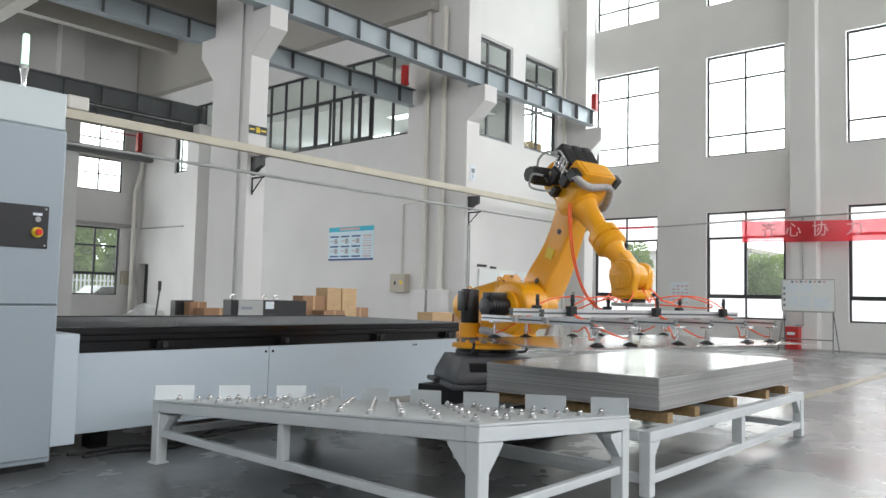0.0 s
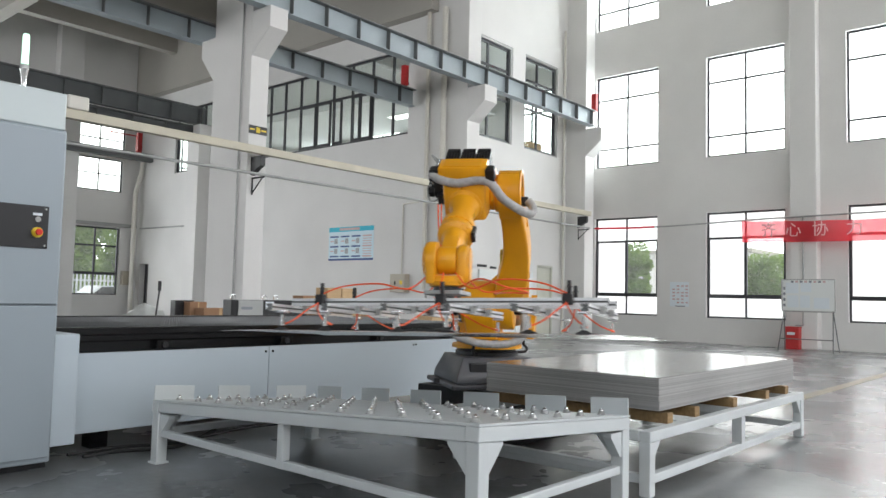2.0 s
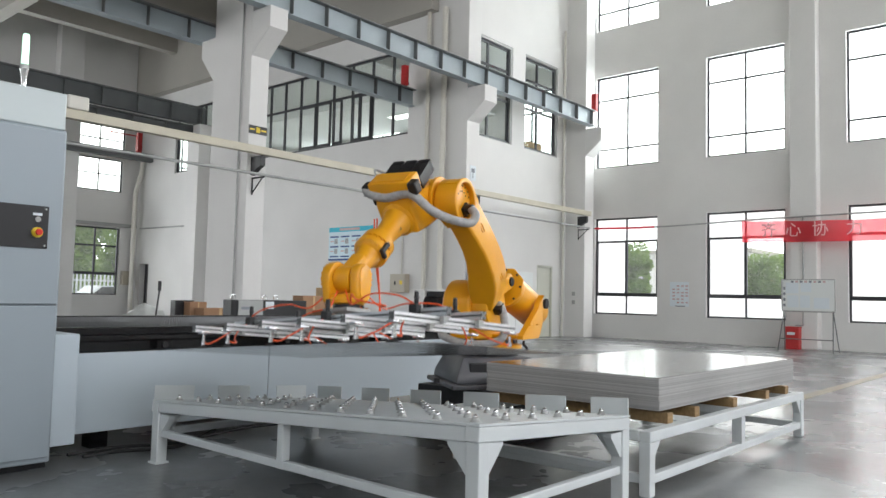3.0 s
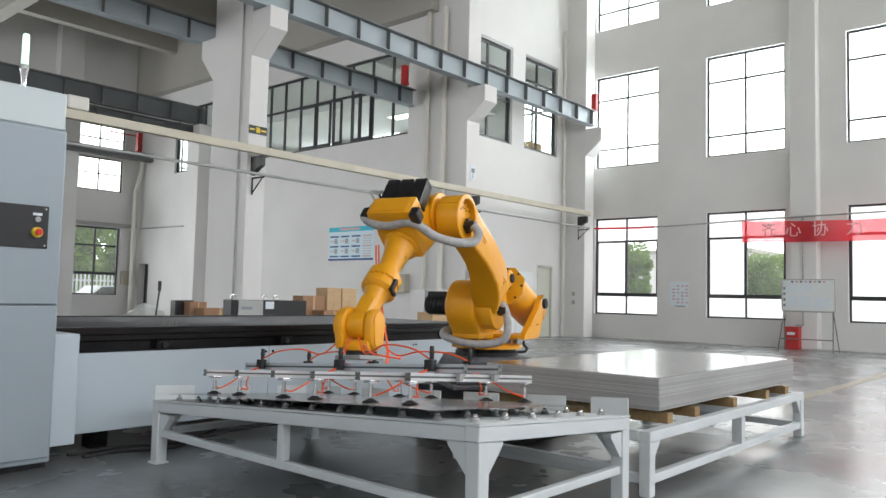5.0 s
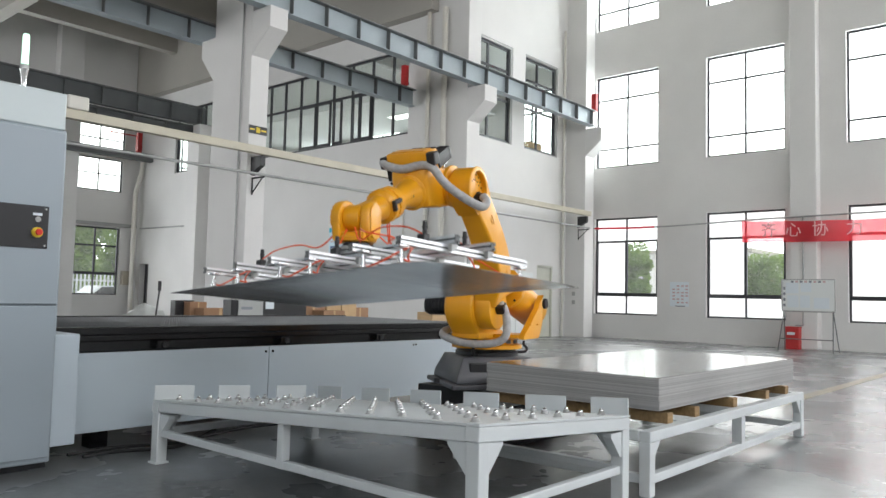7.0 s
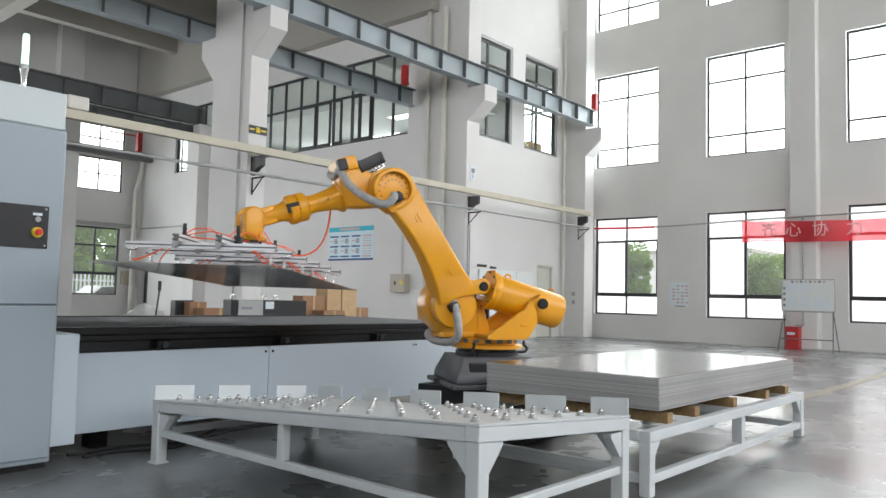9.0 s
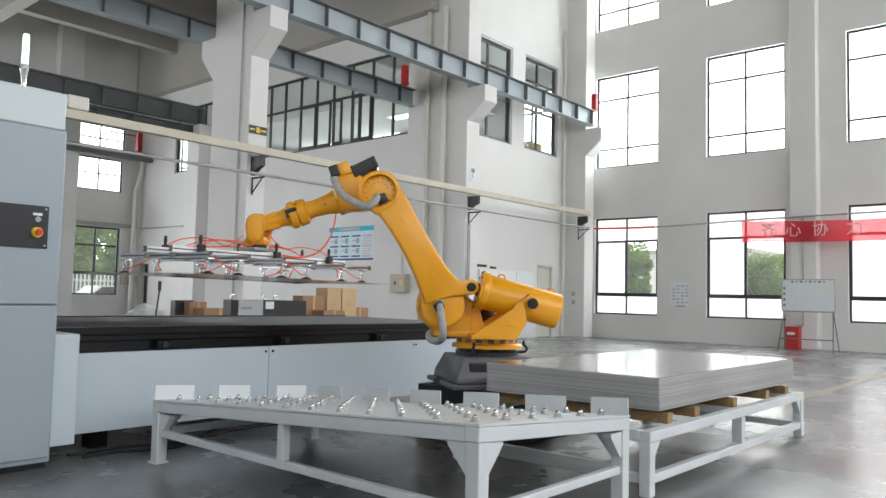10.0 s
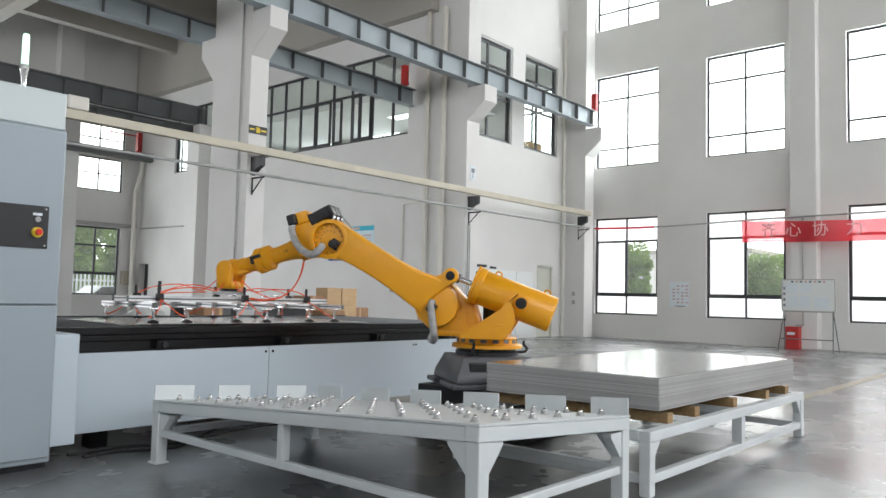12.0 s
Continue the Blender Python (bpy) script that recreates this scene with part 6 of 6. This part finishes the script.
# cables on the floor
cb = thing("floor_cable", "black cables lying on the floor by the machine", "cable")
for k, pts in enumerate(([(2.6, 5.75, 0.03), (2.9, 5.85, 0.014), (3.3, 5.72, 0.014), (3.7, 5.95, 0.014), (4.3, 6.1, 0.014), (4.9, 6.05, 0.014)], [(2.55, 5.9, 0.03), (3.0, 6.0, 0.014), (3.5, 5.85, 0.014), (4.0, 6.2, 0.014)])):
    bm = bmesh.new()
    pipe_along(bm, pts, 0.013, n=10)
    part("cable", bm, RUBBER, cb, smooth=True)
jb = thing("junction_box", "black terminal box under the machine bed", "box", m=pose(5.3, 6.0, 0))
part("body", boxes((-0.15, 0.15, -0.12, 0.12, 0, 0.15), bevel=0.01), BLACK, jb)
part("lid", boxes((-0.16, 0.16, -0.13, 0.13, 0.151, 0.165), bevel=0.004), BLACK, jb)


# ---- outside ----
def tree(x, y, height, spread, seed, n=2600, low=0.45):
    rr = random.Random(seed)
    t = thing("tree", "leafy green broadleaf tree outside the hall", "tree", "yard trees", pose(x, y, 0))
    bm = bmesh.new()
    tube(bm, (0, 0, 0), (0.08, 0.05, height * 0.5), 0.16, 0.09, seg=10)
    for k in range(7):
        a = k * 0.9 + seed
        z0 = height * (0.3 + 0.05 * k)
        tube(bm, (0.05, 0.03, z0), (math.cos(a) * spread * 0.6, math.sin(a) * spread * 0.6, z0 + height * 0.22), 0.06, 0.02, seg=7)
    part("trunk", bm, BARK, t)
    lobes = [(rr.uniform(-0.55, 0.55) * spread, rr.uniform(-0.55, 0.55) * spread, height * rr.uniform(low, 0.85), spread * rr.uniform(0.35, 0.6)) for _ in range(14)]
    verts, faces = [], []
    for i in range(n):
        cx, cy, cz, r = lobes[i % len(lobes)]
        d = Vector((rr.gauss(0, 1), rr.gauss(0, 1), rr.gauss(0, 1))).normalized() * r * rr.uniform(0.7, 1.05)
        c = Vector((cx, cy, cz)) + d
        u = Vector((rr.gauss(0, 1), rr.gauss(0, 1), rr.gauss(0, 0.5))).normalized()
        v = u.cross(Vector((rr.gauss(0, 1), rr.gauss(0, 1), rr.gauss(0, 1)))).normalized()
        s = rr.uniform(0.06, 0.14) * max(1.0, spread / 1.6)
        b = len(verts)
        verts += [c - u * s, c + v * s * 0.5, c + u * s, c - v * s * 0.5]
        faces.append((b, b + 1, b + 2, b + 3))
    me = bpy.data.meshes.new("crown")
    me.from_pydata([tuple(v) for v in verts], [], faces)
    me.materials.append(LEAF)
    c = new("crown", me)
    c.parent = t
    tagged(c, kind="stuff")
    return t


tree(38.0, 12.5, 4.3, 1.5, 2, 10400, 0.2)
tree(38.0, 19.3, 4.6, 1.2, 5, 8400, 0.2)
tree(39.5, 16.0, 3.9, 1.3, 8, 6000, 0.2)
tree(20.4, 42.0, 4.9, 1.5, 3, 10000, 0.2)
tree(22.5, 43.5, 5.2, 1.8, 4, 8000, 0.2)
tree(18.0, 52.0, 7.0, 3.0, 6, 9000, 0.15)
tree(23.5, 54.0, 7.5, 3.2, 7, 9000, 0.15)
wallx = thing("outbuilding", "plain pale grey neighbouring building beyond the yard", "building", m=pose(55, 26, 0))
part("wall", boxes((0, 8, -7, 7, 0, 5.0)), PLASTER, wallx)
part("roof", boxes((-0.3, 8.3, -7.3, 7.3, 5.002, 5.3)), CEILING, wallx)
fence = thing("yard_fence", "white picket fence in the yard", "fence", m=pose(0, 39.0, -0.012))
part("rail", boxes((14.0, 26.0, 0.0, 0.05, 0.5, 0.58), (14.0, 26.0, 0.0, 0.05, 1.7, 1.78)), MACHINE_TOP, fence)
pk = None
for i in range(60):
    if pk is None:
        pk = part("picket", boxes((14.0, 14.09, -0.03, -0.002, 0.0, 2.1)), MACHINE_TOP, fence)
    else:
        k = pk.copy()
        scene.collection.objects.link(k)
        k.location.x = i * 0.2
car = thing("parked_car", "white car parked outside the far window", "car", m=pose(17.0, 36.0, 0))
bm = bmesh.new()
extrude_outline(bm, [(-2.1, 0.35), (-2.1, 0.85), (-1.3, 0.95), (-0.7, 1.45), (0.8, 1.48), (1.6, 1.0), (2.2, 0.9), (2.25, 0.35)], -0.85, 0.85, bevel=0.08)
part("body", bm, MACHINE_TOP, car, smooth=True)
bm = bmesh.new()
extrude_outline(bm, [(-1.15, 1.0), (-0.65, 1.40), (0.75, 1.42), (1.35, 1.0)], -0.853, 0.853, bevel=0.02)
part("window", bm, BLACK, car)
for x in (-1.35, 1.4):
    for y in (-0.8, 0.8):
        bm = bmesh.new()
        tube(bm, (x, y - 0.1, 0.32), (x, y + 0.1, 0.32), 0.32, seg=24)
        part("wheel", bm, RUBBER, car, smooth=True)


# ---- how the arm, the gripper and the sheet move ----
# seconds, flange x, y, z, turn of the rails in degrees, lean towards x and y
PATH = [
    (0.0, 5.441, 2.766, 1.266, -13.9, 0.0000, 0.0000),
    (0.5, 5.045, 2.815, 1.275, -32.0, 0.0000, 0.0000),
    (1.0, 4.643, 2.945, 1.288, -48.0, 0.0036, 0.0033),
    (1.5, 4.240, 3.107, 1.300, -59.0, 0.0216, 0.0199),
    (2.0, 3.908, 3.350, 1.315, -70.2, 0.0468, 0.0432),
    (2.5, 3.701, 3.697, 1.335, -81.5, 0.0720, 0.0665),
    (3.0, 3.578, 3.990, 1.176, -91.0, 0.0850, 0.0785),
    (3.2, 3.585, 3.992, 0.990, -91.2, 0.0756, 0.0698),
    (3.5, 3.610, 3.902, 0.868, -91.2, 0.0756, 0.0698),
    (3.8, 3.619, 3.889, 0.860, -91.2, 0.0756, 0.0698),
    (6.0, 3.619, 3.889, 0.860, -91.2, 0.0756, 0.0698),
    (6.2, 3.610, 3.877, 0.930, -91.2, 0.0756, 0.0698),
    (6.5, 3.569, 3.847, 1.186, -91.2, 0.0756, 0.0698),
    (7.0, 3.573, 3.905, 1.602, -92.6, 0.0756, 0.0698),
    (7.2, 3.562, 4.070, 1.683, -94.5, 0.0742, 0.0685),
    (8.0, 3.640, 4.800, 1.712, -118.5, 0.0660, 0.0450),
    (8.8, 3.765, 5.385, 1.697, -139.5, 0.0500, 0.0240),
    (9.0, 3.835, 5.530, 1.690, -144.3, 0.0450, 0.0190),
    (9.5, 4.000, 5.780, 1.695, -156.3, 0.0220, 0.0060),
    (10.0, 4.262, 6.045, 1.697, -171.0, 0.0060, 0.0010),
    (10.5, 4.481, 6.325, 1.660, -182.0, 0.0000, 0.0000),
    (11.0, 4.441, 6.692, 1.435, -183.5, 0.0000, 0.0000),
    (11.5, 4.430, 6.740, 1.295, -183.5, 0.0000, 0.0000),
    (12.0, 4.446, 6.750, 1.282, -183.8, 0.0000, 0.0000),
]


def between(t):
    """The flange's state at t, smooth through the rows."""
    rows = PATH
    if t <= rows[0][0]:
        return rows[0][1:]
    if t >= rows[-1][0]:
        return rows[-1][1:]
    i = max(k for k in range(len(rows) - 1) if rows[k][0] <= t)

    def slope(k, c):
        if k in (0, len(rows) - 1):
            return 0.0
        a, b, d = rows[k - 1], rows[k], rows[k + 1]
        s0, s1 = (b[c] - a[c]) / (b[0] - a[0]), (d[c] - b[c]) / (d[0] - b[0])
        if s0 * s1 <= 0:
            return 0.0
        return 2 * s0 * s1 / (s0 + s1)

    a, b = rows[i], rows[i + 1]
    h = b[0] - a[0]
    u = (t - a[0]) / h
    out = []
    for c in range(1, len(a)):
        m0, m1 = slope(i, c) * h, slope(i + 1, c) * h
        out.append((2 * u ** 3 - 3 * u * u + 1) * a[c] + (u ** 3 - 2 * u * u + u) * m0 + (3 * u * u - 2 * u ** 3) * b[c] + (u ** 3 - u * u) * m1)
    return out


def turned(origin, x, z):
    """A pose with the given x and z axes."""
    x, z = x.normalized(), z.normalized()
    y = z.cross(x).normalized()
    x = y.cross(z)
    m = Matrix((x, y, z)).transposed().to_4x4()
    m.translation = origin
    return m


def hanging(a, b, away, length):
    """Poses of the links of a hose that hangs from a and runs into b from the side away."""
    drop = Vector((0, 0, -0.42 * length))
    c, d = a + drop, b + away * 0.24 * length + drop * 0.12
    fine = []
    for i in range(81):
        u = i / 80
        fine.append(a * (1 - u) ** 3 + c * (3 * u * (1 - u) ** 2) + d * (3 * u * u * (1 - u)) + b * u ** 3)
    run = [0.0]
    for p, q in zip(fine, fine[1:]):
        run.append(run[-1] + (q - p).length)
    out = []
    for k in range(LINKS):
        ends = []
        for want in (run[-1] * k / LINKS, run[-1] * (k + 1) / LINKS):
            i = min(79, max(j for j in range(81) if run[j] <= want + 1e-9))
            w = (want - run[i]) / max(1e-9, run[i + 1] - run[i])
            ends.append(fine[i].lerp(fine[i + 1], w))
        d = (ends[1] - ends[0]).normalized()
        out.append(turned((ends[0] + ends[1]) / 2, Vector((0.13, 0.99, 0.05)).cross(d), d))
    return out


def arm_state(t):
    fx, fy, fz, turn, lean_x, lean_y = between(t)
    up = Vector((lean_x, lean_y, 1.0)).normalized()
    tool = turned(Vector((fx, fy, fz)), Matrix.Rotation(radians(turn - 90), 3, "Z") @ Vector((1, 0, 0)), up)
    wc = Vector((fx, fy, fz)) + up * D6 - Vector((BX, BY, 0))
    q1 = math.atan2(wc.y, wc.x)
    h, side, zz = Vector((math.cos(q1), math.sin(q1), 0)), Vector((-math.sin(q1), math.cos(q1), 0)), Vector((0, 0, 1))
    r, z = math.hypot(wc.x, wc.y) - A1, wc.z - Z2
    ln = math.hypot(D4, A3)
    dist = min(math.hypot(r, z), A2 + ln - 1e-4)
    al = math.atan2(z, r) + math.acos(max(-1, min(1, (A2 * A2 + dist * dist - ln * ln) / (2 * A2 * dist))))
    jr, jz = A2 * math.cos(al), A2 * math.sin(al)
    be = math.atan2(z - jz, r - jr) - math.atan2(A3, D4)
    j2 = h * A1 + zz * Z2
    j3 = j2 + h * jr + zz * jz
    arm_up = (j3 - j2).normalized()
    fwd = h * math.cos(be) + zz * math.sin(be)
    fup = -h * math.sin(be) + zz * math.cos(be)
    lift = turned(j2, side.cross(arm_up), arm_up)
    pin = lift @ Vector((-0.305, 0.22, 0.02))
    pivot = h * -0.35 + zz * 1.235 + side * 0.22
    along = (pin - pivot).normalized()
    held = turned(j3, fwd, fup) @ Vector((0.42, -0.20, 0.06))
    met = turned(wc, h, up) @ Vector((-0.26, 0.03, -0.27))
    hoses = {}
    for k, (links, length) in enumerate(HOSE_LINKS):
        for link, m in zip(links, hanging(held + side * 0.025 * k, met + h * 0.05 * k, -h, length)):
            hoses[link] = m
    return {
        **hoses,
        carousel: turned(Vector((0, 0, 0)), h, zz),
        upper: lift,
        fore: turned(j3, fwd, fup),
        hand: turned(wc, h, up),
        cylinder: turned(pivot, along, along.cross(side) * -1 if along.cross(side).z < 0 else along.cross(side)),
        rod: turned(pin, -along, (along.cross(side) * -1 if along.cross(side).z < 0 else along.cross(side))),
    }, tool


def motions():
    rows = {}
    tools = []
    for i in range(121):
        t = i / 10
        state, tool = arm_state(t)
        for ob, m in state.items():
            rows.setdefault(ob, []).append((t, m))
        tools.append((t, tool))
    for ob, r in rows.items():
        walk(ob, r)
    walk(grip, tools)
    walk(blank, tools)


motions()
